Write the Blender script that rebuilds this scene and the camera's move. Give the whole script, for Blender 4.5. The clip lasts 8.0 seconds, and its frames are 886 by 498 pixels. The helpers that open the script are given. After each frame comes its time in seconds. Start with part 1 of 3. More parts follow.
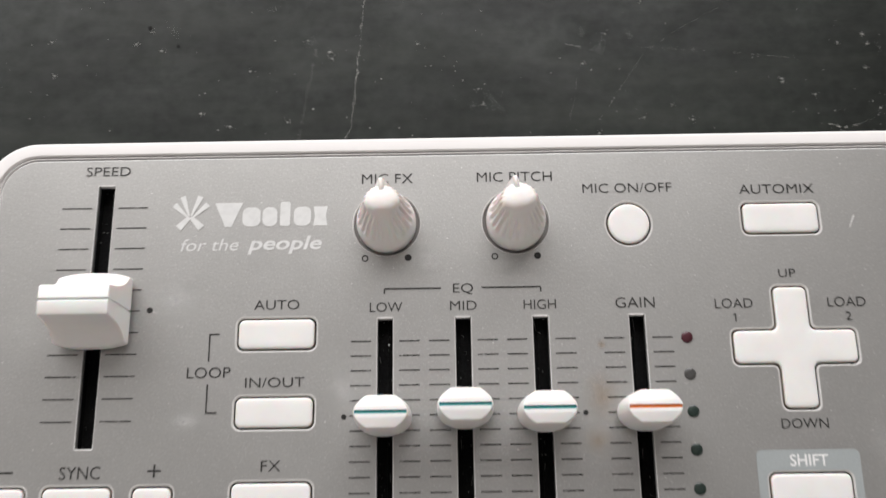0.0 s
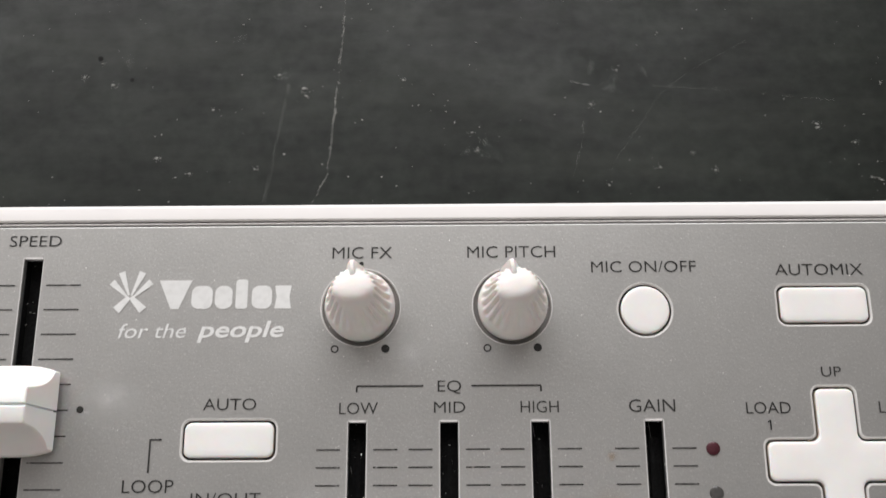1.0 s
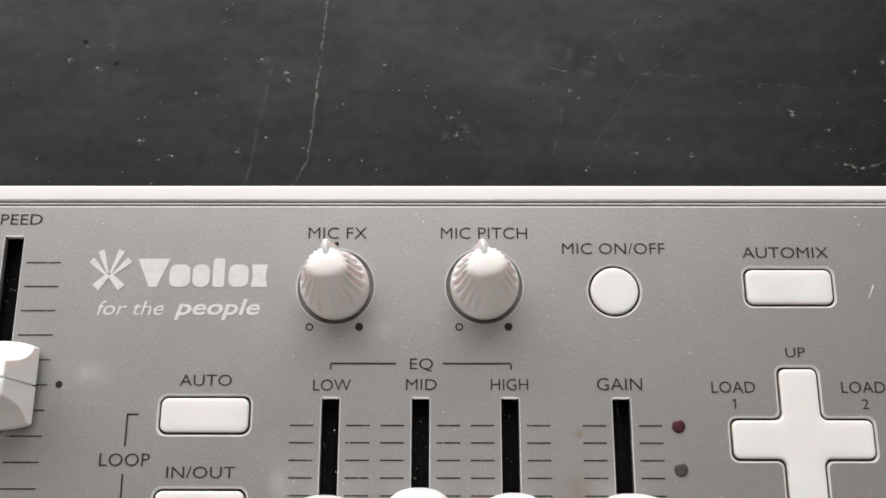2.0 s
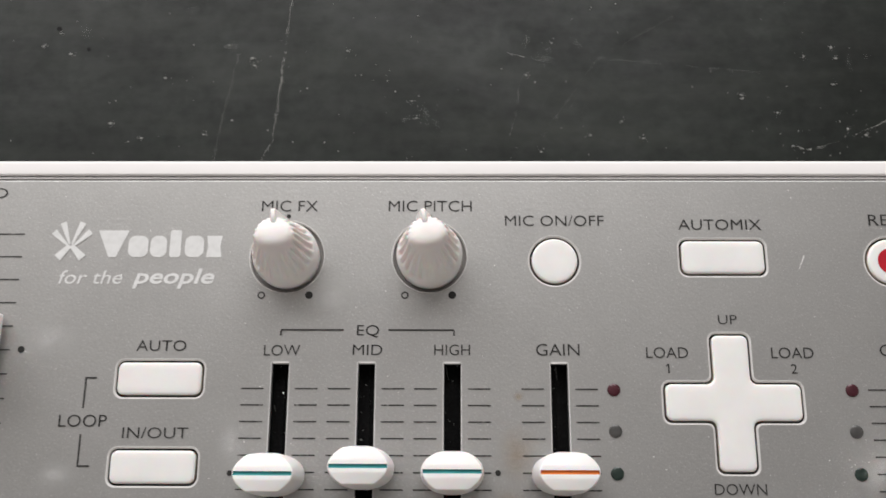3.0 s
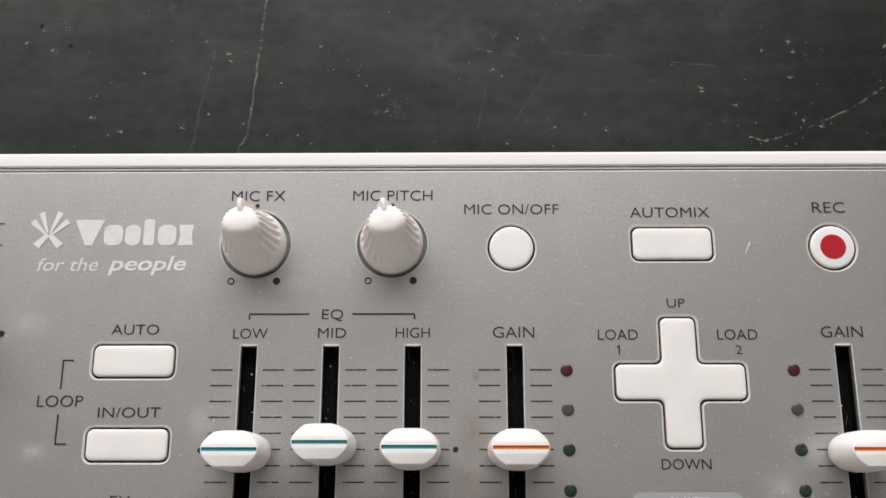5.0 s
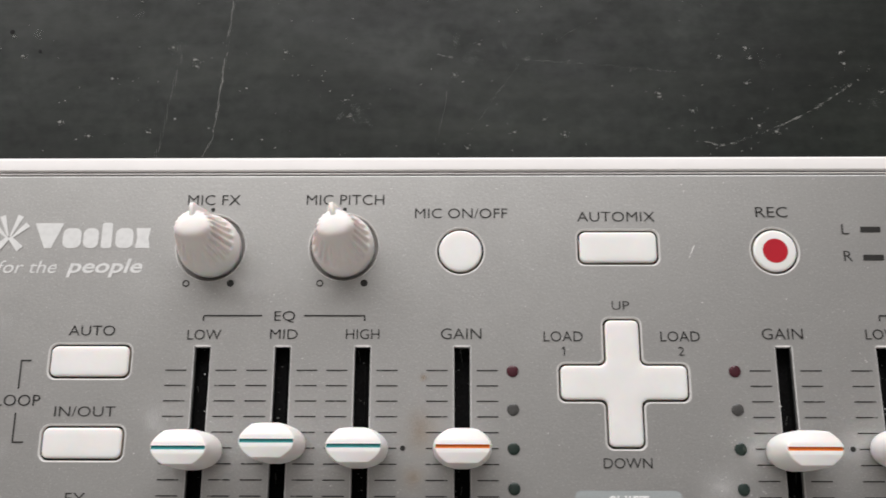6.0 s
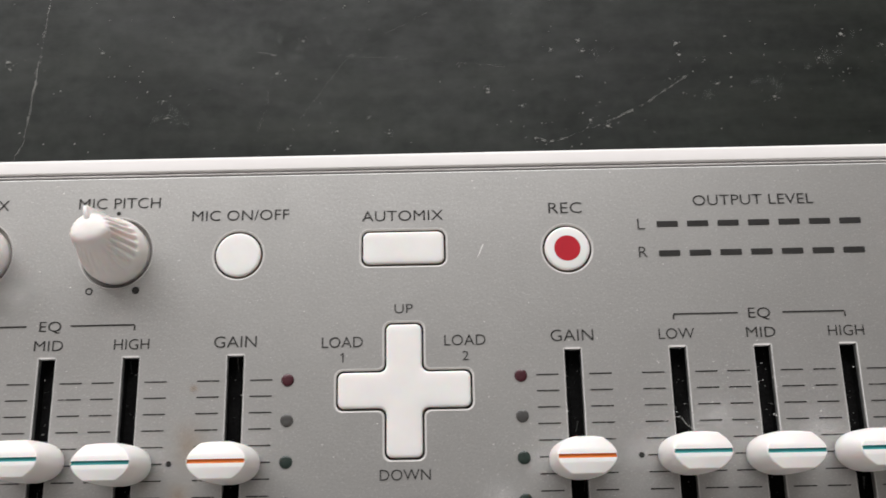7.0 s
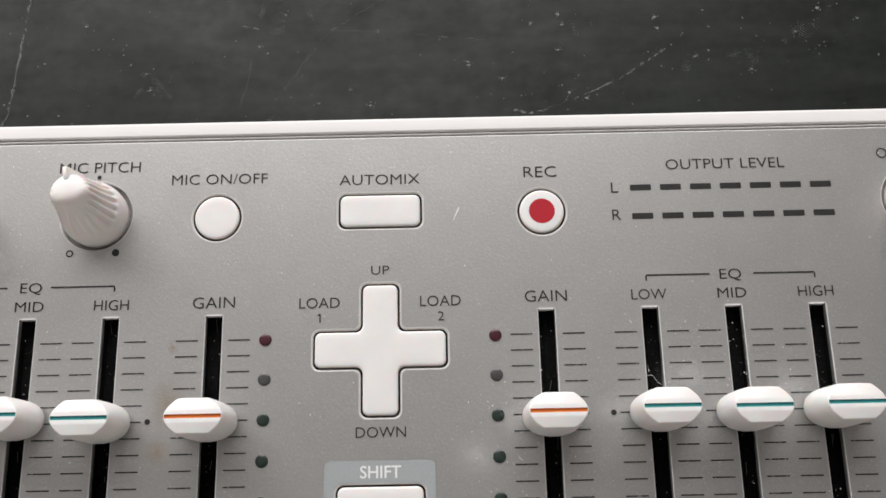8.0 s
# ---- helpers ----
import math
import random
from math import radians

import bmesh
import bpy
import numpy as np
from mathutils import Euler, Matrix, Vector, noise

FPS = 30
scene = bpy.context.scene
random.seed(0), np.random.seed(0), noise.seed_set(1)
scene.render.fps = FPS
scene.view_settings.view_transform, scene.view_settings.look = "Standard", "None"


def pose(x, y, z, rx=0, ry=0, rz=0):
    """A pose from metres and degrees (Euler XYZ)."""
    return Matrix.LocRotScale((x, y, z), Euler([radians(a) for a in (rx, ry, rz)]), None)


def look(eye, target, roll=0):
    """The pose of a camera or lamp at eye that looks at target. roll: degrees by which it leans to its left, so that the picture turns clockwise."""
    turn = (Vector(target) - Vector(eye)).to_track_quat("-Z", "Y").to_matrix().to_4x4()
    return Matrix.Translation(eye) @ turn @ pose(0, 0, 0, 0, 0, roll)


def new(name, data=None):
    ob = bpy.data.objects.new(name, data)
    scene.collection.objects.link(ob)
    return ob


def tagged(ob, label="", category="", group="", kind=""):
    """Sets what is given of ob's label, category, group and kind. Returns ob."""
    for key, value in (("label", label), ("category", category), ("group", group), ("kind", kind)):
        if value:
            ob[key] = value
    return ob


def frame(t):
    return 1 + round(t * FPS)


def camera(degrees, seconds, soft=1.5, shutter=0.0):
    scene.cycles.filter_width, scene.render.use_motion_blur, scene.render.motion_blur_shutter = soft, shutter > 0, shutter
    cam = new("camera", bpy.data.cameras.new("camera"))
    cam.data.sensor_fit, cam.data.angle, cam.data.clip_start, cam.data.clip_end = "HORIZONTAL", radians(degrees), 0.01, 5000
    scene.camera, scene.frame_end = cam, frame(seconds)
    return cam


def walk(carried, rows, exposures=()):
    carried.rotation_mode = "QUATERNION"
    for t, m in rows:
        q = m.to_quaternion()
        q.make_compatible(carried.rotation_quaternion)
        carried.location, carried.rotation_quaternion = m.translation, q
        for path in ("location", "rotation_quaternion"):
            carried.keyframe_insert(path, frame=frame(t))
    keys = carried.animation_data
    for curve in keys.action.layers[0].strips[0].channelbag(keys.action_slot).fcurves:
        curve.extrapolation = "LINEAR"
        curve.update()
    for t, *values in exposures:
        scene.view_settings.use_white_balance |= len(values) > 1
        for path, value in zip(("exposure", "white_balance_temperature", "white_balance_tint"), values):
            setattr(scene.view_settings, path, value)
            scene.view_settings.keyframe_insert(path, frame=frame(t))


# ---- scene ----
cam = camera(50.36, 8.0, soft=1.6, shutter=0.4)
PATH = [
    (0, (-0.08382, -0.04079, 1.02578), (-0.08528, 0.01556, 0.83389), -2.32),
    (0.1, (-0.08292, -0.03366, 1.02100), (-0.08458, 0.01996, 0.82833), -2.52),
    (0.2, (-0.08054, -0.02908, 1.01661), (-0.08242, 0.02366, 0.82370), -2.74),
    (0.3, (-0.08038, -0.02711, 1.00982), (-0.08197, 0.02795, 0.81756), -2.35),
    (0.5, (-0.08207, -0.01794, 0.99950), (-0.08305, 0.03694, 0.80718), -1.57),
    (0.7, (-0.08248, -0.01032, 0.99397), (-0.08374, 0.04249, 0.80108), -1.81),
    (0.9, (-0.08150, -0.00827, 0.99582), (-0.08274, 0.04474, 0.80298), -1.71),
    (1, (-0.08050, -0.00988, 0.99742), (-0.08187, 0.04407, 0.80483), -1.80),
    (1.2, (-0.08181, -0.01364, 0.99788), (-0.08256, 0.04073, 0.80541), -1.14),
    (2.3, (-0.07386, -0.01318, 1.00098), (-0.07467, 0.03863, 0.80781), -0.71),
    (2.5, (-0.07468, -0.01372, 1.00065), (-0.07588, 0.03877, 0.80767), -1.11),
    (2.7, (-0.06995, -0.01681, 1.00176), (-0.07170, 0.03649, 0.80900), -1.65),
    (2.9, (-0.06366, -0.02152, 1.00776), (-0.06563, 0.03171, 0.81498), -1.94),
    (3, (-0.06156, -0.02295, 1.00672), (-0.06375, 0.03044, 0.81399), -2.21),
    (3.3, (-0.05978, -0.02349, 1.00459), (-0.06163, 0.02997, 0.81188), -1.85),
    (3.5, (-0.06126, -0.02213, 1.00597), (-0.06206, 0.03013, 0.81292), -0.80),
    (3.7, (-0.06041, -0.02412, 1.00561), (-0.06225, 0.02938, 0.81291), -1.86),
    (4, (-0.05628, -0.02836, 1.00755), (-0.05880, 0.02503, 0.81483), -2.54),
    (4.2, (-0.05315, -0.02815, 1.00721), (-0.05493, 0.02355, 0.81402), -1.86),
    (4.5, (-0.05173, -0.02719, 1.01172), (-0.05389, 0.02497, 0.81866), -2.33),
    (4.7, (-0.05227, -0.02665, 1.01382), (-0.05442, 0.02550, 0.82075), -2.41),
    (5.8, (-0.04448, -0.02858, 1.01961), (-0.04752, 0.02345, 0.82652), -3.31),
    (6, (-0.03913, -0.02749, 1.02055), (-0.04219, 0.02461, 0.82748), -3.29),
    (6.2, (-0.03493, -0.02843, 1.02113), (-0.03700, 0.02462, 0.82831), -2.26),
    (6.4, (-0.03338, -0.02853, 1.02208), (-0.03534, 0.02449, 0.82925), -2.12),
    (6.5, (-0.02862, -0.02934, 1.02081), (-0.03168, 0.02388, 0.82805), -3.27),
    (6.6, (-0.02193, -0.02954, 1.01685), (-0.02558, 0.02446, 0.82432), -3.90),
    (6.7, (-0.00837, -0.02672, 1.00799), (-0.01374, 0.02712, 0.81545), -5.87),
    (6.8, (0.00238, -0.02680, 1.00602), (-0.00143, 0.02701, 0.81343), -4.53),
    (6.9, (0.00731, -0.02632, 1.00918), (0.00583, 0.02672, 0.81635), -2.60),
    (7, (0.01020, -0.02669, 1.00897), (0.00934, 0.02729, 0.81639), -2.05),
    (7.2, (0.01270, -0.02841, 1.00810), (0.01224, 0.02633, 0.81573), -1.67),
    (7.3, (0.01365, -0.03123, 1.00967), (0.01358, 0.02453, 0.81760), -1.30),
    (7.5, (0.01348, -0.03335, 1.00840), (0.01360, 0.02140, 0.81604), -1.12),
    (7.7, (0.01555, -0.03698, 1.00578), (0.01511, 0.01933, 0.81387), -1.64),
    (8, (0.01486, -0.03602, 1.00947), (0.01468, 0.01796, 0.81689), -1.38),
]
walk(cam, [(t, look(eye, target, roll)) for t, eye, target, roll in PATH],
     exposures=[(0, 0.06), (0.5, 0.01), (1.2, 0.02), (3, -0.03), (8, -0.03)])

# ---- light: an overcast sky outside one window behind the table ----
world = bpy.data.worlds.new("sky")
scene.world = world
world.use_nodes = True
sky = world.node_tree.nodes.new("ShaderNodeTexSky")
sky.sky_type, sky.sun_disc = "NISHITA", False
sky.sun_elevation, sky.sun_rotation = radians(40), radians(200)
world.node_tree.links.new(sky.outputs[0], world.node_tree.nodes["Background"].inputs[0])
world.node_tree.nodes["Background"].inputs[1].default_value = 0.1

WIN_X, WIN_W, WIN_Z0, WIN_Z1, WALL_Y = -0.4, 2.1, 1.0, 2.4, 0.95
lamp = bpy.data.lights.new("window_daylight", "AREA")
lamp.shape, lamp.size, lamp.size_y = "RECTANGLE", WIN_W - 0.1, WIN_Z1 - WIN_Z0 - 0.1
lamp.energy, lamp.color = 44.5, (1.0, 0.978, 0.970)
lamp_ob = new("window_daylight", lamp)
lamp_ob.matrix_world = look((WIN_X, WALL_Y + 0.1, (WIN_Z0 + WIN_Z1) / 2), (WIN_X, 0, (WIN_Z0 + WIN_Z1) / 2))

# ---- materials ----
CM = 0.01
TABLE_Z = 0.75
PANEL_Z = TABLE_Z + 0.0478


def material(name, color, rough=0.5, metal=0.0, grain=0.0, grain_scale=400.0, mottle=0.0, mottle_scale=30.0,
             bump=0.0, bump_scale=900.0, spec=0.5, rough_var=0.0, coat=0.0):
    """A node material: base colour varied at two scales, roughness variation and fine relief, in object space (metres)."""
    m = bpy.data.materials.new(name)
    m.use_nodes = True
    nt = m.node_tree
    b = nt.nodes["Principled BSDF"]
    b.inputs["Base Color"].default_value = (*color, 1)
    b.inputs["Roughness"].default_value = rough
    b.inputs["Metallic"].default_value = metal
    b.inputs["Specular IOR Level"].default_value = spec
    b.inputs["Coat Weight"].default_value = coat
    b.inputs["Coat Roughness"].default_value = 0.15
    geo = nt.nodes.new("ShaderNodeNewGeometry")

    def noise_node(scale, detail):
        n = nt.nodes.new("ShaderNodeTexNoise")
        n.inputs["Scale"].default_value, n.inputs["Detail"].default_value = scale, detail
        nt.links.new(geo.outputs["Position"], n.inputs["Vector"])
        return n

    value = None
    for amount, scale in ((grain, grain_scale), (mottle, mottle_scale)):
        if amount > 0:
            n = noise_node(scale, 3)
            r = nt.nodes.new("ShaderNodeMapRange")
            r.inputs["From Min"].default_value, r.inputs["From Max"].default_value = 0.3, 0.7
            r.inputs["To Min"].default_value, r.inputs["To Max"].default_value = 1 - amount, 1 + amount
            nt.links.new(n.outputs[0], r.inputs["Value"])
            if value is None:
                value = r.outputs[0]
            else:
                mul = nt.nodes.new("ShaderNodeMath")
                mul.operation = "MULTIPLY"
                nt.links.new(value, mul.inputs[0])
                nt.links.new(r.outputs[0], mul.inputs[1])
                value = mul.outputs[0]
    if value is not None:
        mix = nt.nodes.new("ShaderNodeVectorMath")
        mix.operation = "SCALE"
        mix.inputs[0].default_value = color
        nt.links.new(value, mix.inputs["Scale"])
        nt.links.new(mix.outputs[0], b.inputs["Base Color"])
    if rough_var > 0:
        n = noise_node(mottle_scale * 2.3, 4)
        r = nt.nodes.new("ShaderNodeMapRange")
        r.inputs["From Min"].default_value, r.inputs["From Max"].default_value = 0.3, 0.7
        r.inputs["To Min"].default_value, r.inputs["To Max"].default_value = rough - rough_var, rough + rough_var
        nt.links.new(n.outputs[0], r.inputs["Value"])
        nt.links.new(r.outputs[0], b.inputs["Roughness"])
    if bump > 0:
        n = noise_node(bump_scale, 3)
        bp = nt.nodes.new("ShaderNodeBump")
        bp.inputs["Strength"].default_value, bp.inputs["Distance"].default_value = bump, 0.0002
        nt.links.new(n.outputs[0], bp.inputs["Height"])
        nt.links.new(bp.outputs[0], b.inputs["Normal"])
    return m


SILVER = material("silver_paint", (0.400, 0.395, 0.385), 0.37, 0.66, grain=0.05, grain_scale=2600, mottle=0.018, mottle_scale=70,
                  bump=0.15, bump_scale=1350, rough_var=0.015)
snt = SILVER.node_tree
sb = snt.nodes["Principled BSDF"]
flake = snt.nodes.new("ShaderNodeTexNoise")
flake.inputs["Scale"].default_value, flake.inputs["Detail"].default_value = 3000, 1
fr = snt.nodes.new("ShaderNodeMapRange")
fr.inputs["From Min"].default_value, fr.inputs["From Max"].default_value = 0.62, 0.76
fr.inputs["To Max"].default_value = 0.24
fm = snt.nodes.new("ShaderNodeMix")
fm.data_type = "RGBA"
fm.inputs["B"].default_value = (0.85, 0.85, 0.84, 1)
snt.links.new(snt.nodes.new("ShaderNodeNewGeometry").outputs["Position"], flake.inputs["Vector"])
snt.links.new(flake.outputs[0], fr.inputs["Value"])
snt.links.new(fr.outputs[0], fm.inputs["Factor"])
snt.links.new(sb.inputs["Base Color"].links[0].from_socket, fm.inputs["A"])
snt.links.new(fm.outputs["Result"], sb.inputs["Base Color"])
RIM = material("bright_cut_edge", (0.62, 0.61, 0.60), 0.3, 0.0, mottle=0.05, mottle_scale=200)
BEZEL = material("white_gloss_plastic", (0.80, 0.775, 0.765), 0.38, mottle=0.02, mottle_scale=60, bump=0.04, bump_scale=900, rough_var=0.05)
KEYCAP = material("white_key_plastic", (0.76, 0.745, 0.73), 0.42, mottle=0.025, mottle_scale=160, bump=0.05, bump_scale=2200, rough_var=0.06)
SURROUND = material("bare_plastic_edge", (0.57, 0.555, 0.54), 0.4, mottle=0.06, mottle_scale=200)
# brown base colour stands in for warm shade on the white keys' sides
KEY_SIDE = material("brown_shaded_key_side", (0.46, 0.385, 0.31), 0.6, mottle=0.35, mottle_scale=260, bump=0.1, bump_scale=1500)
KNOB = material("ivory_knob_plastic", (0.82, 0.785, 0.762), 0.45, mottle=0.03, mottle_scale=200, bump=0.08, bump_scale=2200, rough_var=0.05)
CAP = material("white_cap_plastic", (0.86, 0.84, 0.825), 0.34, mottle=0.02, mottle_scale=180, bump=0.04, bump_scale=2000, rough_var=0.06)
GROOVE = material("brown_grey_groove", (0.15, 0.14, 0.135), 0.6, spec=0.3, mottle=0.4, mottle_scale=250)
GAP = material("black_gap", (0.006, 0.006, 0.006), 0.7, spec=0.15, mottle=0.3, mottle_scale=300)
RECESS = material("grey_recess", (0.26, 0.245, 0.235), 0.5, 0.2, mottle=0.1, mottle_scale=200)
SLOTBED = material("black_slot_felt", (0.005, 0.005, 0.005), 0.8, spec=0.12, grain=0.6, grain_scale=1500, mottle=0.4, mottle_scale=220, bump=0.4, bump_scale=1500)
INK = material("dark_grey_ink", (0.027, 0.026, 0.025), 0.6, spec=0.15, grain=0.2, grain_scale=2500)
INK_WHITE = material("white_ink", (0.78, 0.78, 0.77), 0.5, grain=0.05, grain_scale=2500)
TEAL = material("teal_paint", (0.028, 0.23, 0.235), 0.4, mottle=0.1, mottle_scale=300)
ORANGE = material("orange_paint", (0.60, 0.15, 0.02), 0.4, mottle=0.1, mottle_scale=300)
RED = material("red_paint", (0.40, 0.008, 0.02), 0.45, spec=0.3, mottle=0.05, mottle_scale=300)
LED_RED = material("unlit_red_lens", (0.055, 0.014, 0.02), 0.2, mottle=0.15, mottle_scale=500)
LED_GREY = material("unlit_amber_lens", (0.06, 0.058, 0.056), 0.2, mottle=0.15, mottle_scale=500)
LED_GREEN = material("unlit_green_lens", (0.020, 0.032, 0.027), 0.18, mottle=0.2, mottle_scale=700)
BAR_LENS = material("dark_meter_lens", (0.028, 0.027, 0.026), 0.4, spec=0.2, mottle=0.1, mottle_scale=500)
SHIFT_INK = material("pale_blue_grey_ink", (0.39, 0.42, 0.425), 0.4, 0.3, grain=0.04, grain_scale=2500)
DUST = material("pale_dust", (0.17, 0.17, 0.16), 0.9, mottle=0.2, mottle_scale=300)
LINT = material("white_lint", (0.75, 0.74, 0.72), 0.8)
RUBBER = material("black_rubber", (0.02, 0.02, 0.02), 0.8)
WALL = material("wall_paint", (0.84, 0.82, 0.80), 0.85, mottle=0.03, mottle_scale=3, bump=0.1, bump_scale=200)
# unseen ceiling, kept dark so that the lower panel reflects less light
CEILING = material("dim_unseen_ceiling", (0.27, 0.264, 0.258), 0.9, mottle=0.02, mottle_scale=3)
FLOOR = material("brown_floor_wood", (0.34, 0.24, 0.16), 0.5, grain=0.12, grain_scale=60, mottle=0.15, mottle_scale=5)
FRAME_WHITE = material("white_window_paint", (0.78, 0.78, 0.77), 0.4, mottle=0.02, mottle_scale=10)

for m in (KNOB, CAP, KEYCAP):
    plastic = m.node_tree.nodes["Principled BSDF"]
    plastic.inputs["Subsurface Weight"].default_value, plastic.inputs["Subsurface Scale"].default_value = 0.25, 0.0025

GLASS = bpy.data.materials.new("window_glass")
GLASS.use_nodes = True
gb = GLASS.node_tree.nodes["Principled BSDF"]
gb.inputs["Transmission Weight"].default_value, gb.inputs["Roughness"].default_value, gb.inputs["IOR"].default_value = 1.0, 0.0, 1.45


def table_material():
    """Black lacquered board: faint lengthwise grain, cloudy wear and hazy gloss."""
    m = material("black_table_lacquer", (0.0088, 0.0108, 0.0089), 0.45, spec=0.16, grain=0.30, grain_scale=280, mottle=0.36, mottle_scale=38,
                 bump=0.10, bump_scale=700, rough_var=0.07)
    nt = m.node_tree
    b = nt.nodes["Principled BSDF"]
    base = b.inputs["Base Color"].links[0].from_socket
    geo = nt.nodes.new("ShaderNodeNewGeometry")
    mp = nt.nodes.new("ShaderNodeMapping")
    mp.inputs["Scale"].default_value = (14, 120, 1)
    n = nt.nodes.new("ShaderNodeTexNoise")
    n.inputs["Scale"].default_value, n.inputs["Detail"].default_value = 1.0, 4
    r = nt.nodes.new("ShaderNodeMapRange")
    r.inputs["From Min"].default_value, r.inputs["From Max"].default_value = 0.45, 0.8
    r.inputs["To Min"].default_value, r.inputs["To Max"].default_value = 0.0, 0.5
    mix = nt.nodes.new("ShaderNodeMix")
    mix.data_type = "RGBA"
    mix.inputs["B"].default_value = (0.025, 0.028, 0.023, 1)
    nt.links.new(geo.outputs["Position"], mp.inputs["Vector"])
    nt.links.new(mp.outputs[0], n.inputs["Vector"])
    nt.links.new(n.outputs[0], r.inputs["Value"])
    nt.links.new(r.outputs[0], mix.inputs["Factor"])
    nt.links.new(base, mix.inputs["A"])
    nt.links.new(mix.outputs["Result"], b.inputs["Base Color"])
    # the gloss is worn in small patches
    worn = nt.nodes.new("ShaderNodeMapping")
    worn.inputs["Scale"].default_value = (140, 280, 1)
    patch = nt.nodes.new("ShaderNodeTexNoise")
    patch.inputs["Scale"].default_value, patch.inputs["Detail"].default_value, patch.inputs["Roughness"].default_value = 1.0, 5, 0.62
    gloss = nt.nodes.new("ShaderNodeMapRange")
    gloss.inputs["From Min"].default_value, gloss.inputs["From Max"].default_value = 0.32, 0.68
    gloss.inputs["To Min"].default_value, gloss.inputs["To Max"].default_value = 0.135, 0.19
    nt.links.new(geo.outputs["Position"], worn.inputs["Vector"])
    nt.links.new(worn.outputs[0], patch.inputs["Vector"])
    nt.links.new(patch.outputs[0], gloss.inputs["Value"])
    nt.links.new(gloss.outputs[0], b.inputs["Specular IOR Level"])
    return m


TABLE = table_material()


def hazy(name, color, strength, scale):
    """A worn film: pale marks whose cover is broken up by noise, with the surface below showing through."""
    m = bpy.data.materials.new(name)
    m.use_nodes = True
    nt = m.node_tree
    b = nt.nodes["Principled BSDF"]
    b.inputs["Base Color"].default_value, b.inputs["Roughness"].default_value = (*color, 1), 0.8
    geo = nt.nodes.new("ShaderNodeNewGeometry")
    n = nt.nodes.new("ShaderNodeTexNoise")
    n.inputs["Scale"].default_value, n.inputs["Detail"].default_value = scale, 4
    r = nt.nodes.new("ShaderNodeMapRange")
    r.inputs["From Min"].default_value, r.inputs["From Max"].default_value = 0.38, 0.66
    r.inputs["To Min"].default_value, r.inputs["To Max"].default_value = 0.0, strength
    nt.links.new(geo.outputs["Position"], n.inputs["Vector"])
    nt.links.new(n.outputs[0], r.inputs["Value"])
    nt.links.new(r.outputs[0], b.inputs["Alpha"])
    return m


SCRATCH = hazy("pale_scratch", (0.30, 0.30, 0.275), 0.44, 800)
FAINT = hazy("faint_scratch", (0.26, 0.27, 0.24), 0.10, 300)
INK_FINE = hazy("worn_tick_ink", (0.024, 0.023, 0.022), 0.96, 1100)
INK_FINE.node_tree.nodes["Map Range"].inputs["From Min"].default_value = 0.24
INK_FINE.node_tree.nodes["Map Range"].inputs["From Max"].default_value = 0.42
INK_FINE.node_tree.nodes["Principled BSDF"].inputs["Specular IOR Level"].default_value = 0.15
BRAND_INK = hazy("worn_white_ink", (0.80, 0.80, 0.79), 0.78, 500)
BRAND_INK.node_tree.nodes["Map Range"].inputs["From Min"].default_value = -2.2
BRAND_INK.node_tree.nodes["Map Range"].inputs["From Max"].default_value = 0.55


def stain_material(name, color, strength, scale):
    """A patch that thins out towards its rim."""
    m = hazy(name, color, strength, scale)
    nt = m.node_tree
    geo = nt.nodes.new("ShaderNodeTexCoord")
    grad = nt.nodes.new("ShaderNodeTexGradient")
    grad.gradient_type = "QUADRATIC_SPHERE"
    mul = nt.nodes.new("ShaderNodeMath")
    mul.operation = "MULTIPLY"
    alpha = nt.nodes["Principled BSDF"].inputs["Alpha"]
    cover = alpha.links[0].from_socket
    nt.nodes["Map Range"].inputs["From Min"].default_value = 0.1
    nt.links.new(geo.outputs["Object"], grad.inputs["Vector"])
    nt.links.new(cover, mul.inputs[0])
    nt.links.new(grad.outputs["Color"], mul.inputs[1])
    nt.links.new(mul.outputs[0], alpha)
    return m


STAIN = stain_material("yellowed_stain", (0.36, 0.26, 0.16), 0.55, 140)
# pale dust that also paints the white caps' glow onto the panel
DUST_GLOW = stain_material("pale_dust_and_glow", (0.72, 0.71, 0.70), 0.40, 420)
HAZE = stain_material("grey_haze", (0.28, 0.30, 0.27), 0.14, 350)

# ---- mesh helpers (plan lengths in centimetres on the control panel, z from its surface) ----


def part(name, bm, mat, parent=None, label="", smooth=35):
    """Links a bmesh as one mesh object, under a thing or a part."""
    me = bpy.data.meshes.new(name)
    bm.to_mesh(me)
    bm.free()
    return link_mesh(name, me, mat, parent, label, smooth)


def link_mesh(name, me, mat, parent=None, label="", smooth=35):
    me.materials.clear()
    me.materials.append(mat)
    if smooth:
        for p in me.polygons:
            p.use_smooth = True
        me.set_sharp_from_angle(angle=radians(smooth))
    ob = new(name, me)
    if parent is not None:
        ob.parent = parent
    if label:
        ob["label"] = label
    return ob


def empty(name, x=0.0, y=0.0, z=0.0):
    ob = new(name)
    ob.location = (x, y, z)
    return ob


def rounded(hw, hd, r, n=6):
    """Outline of a rounded rectangle about the origin, counter-clockwise."""
    r = max(min(r, hw - 1e-4, hd - 1e-4), 1e-4)
    pts = []
    for cx, cy, a0 in ((hw - r, hd - r, 0), (r - hw, hd - r, 90), (r - hw, r - hd, 180), (hw - r, r - hd, 270)):
        for k in range(n + 1):
            a = radians(a0 + 90 * k / n)
            pts.append((cx + r * math.cos(a), cy + r * math.sin(a)))
    return pts


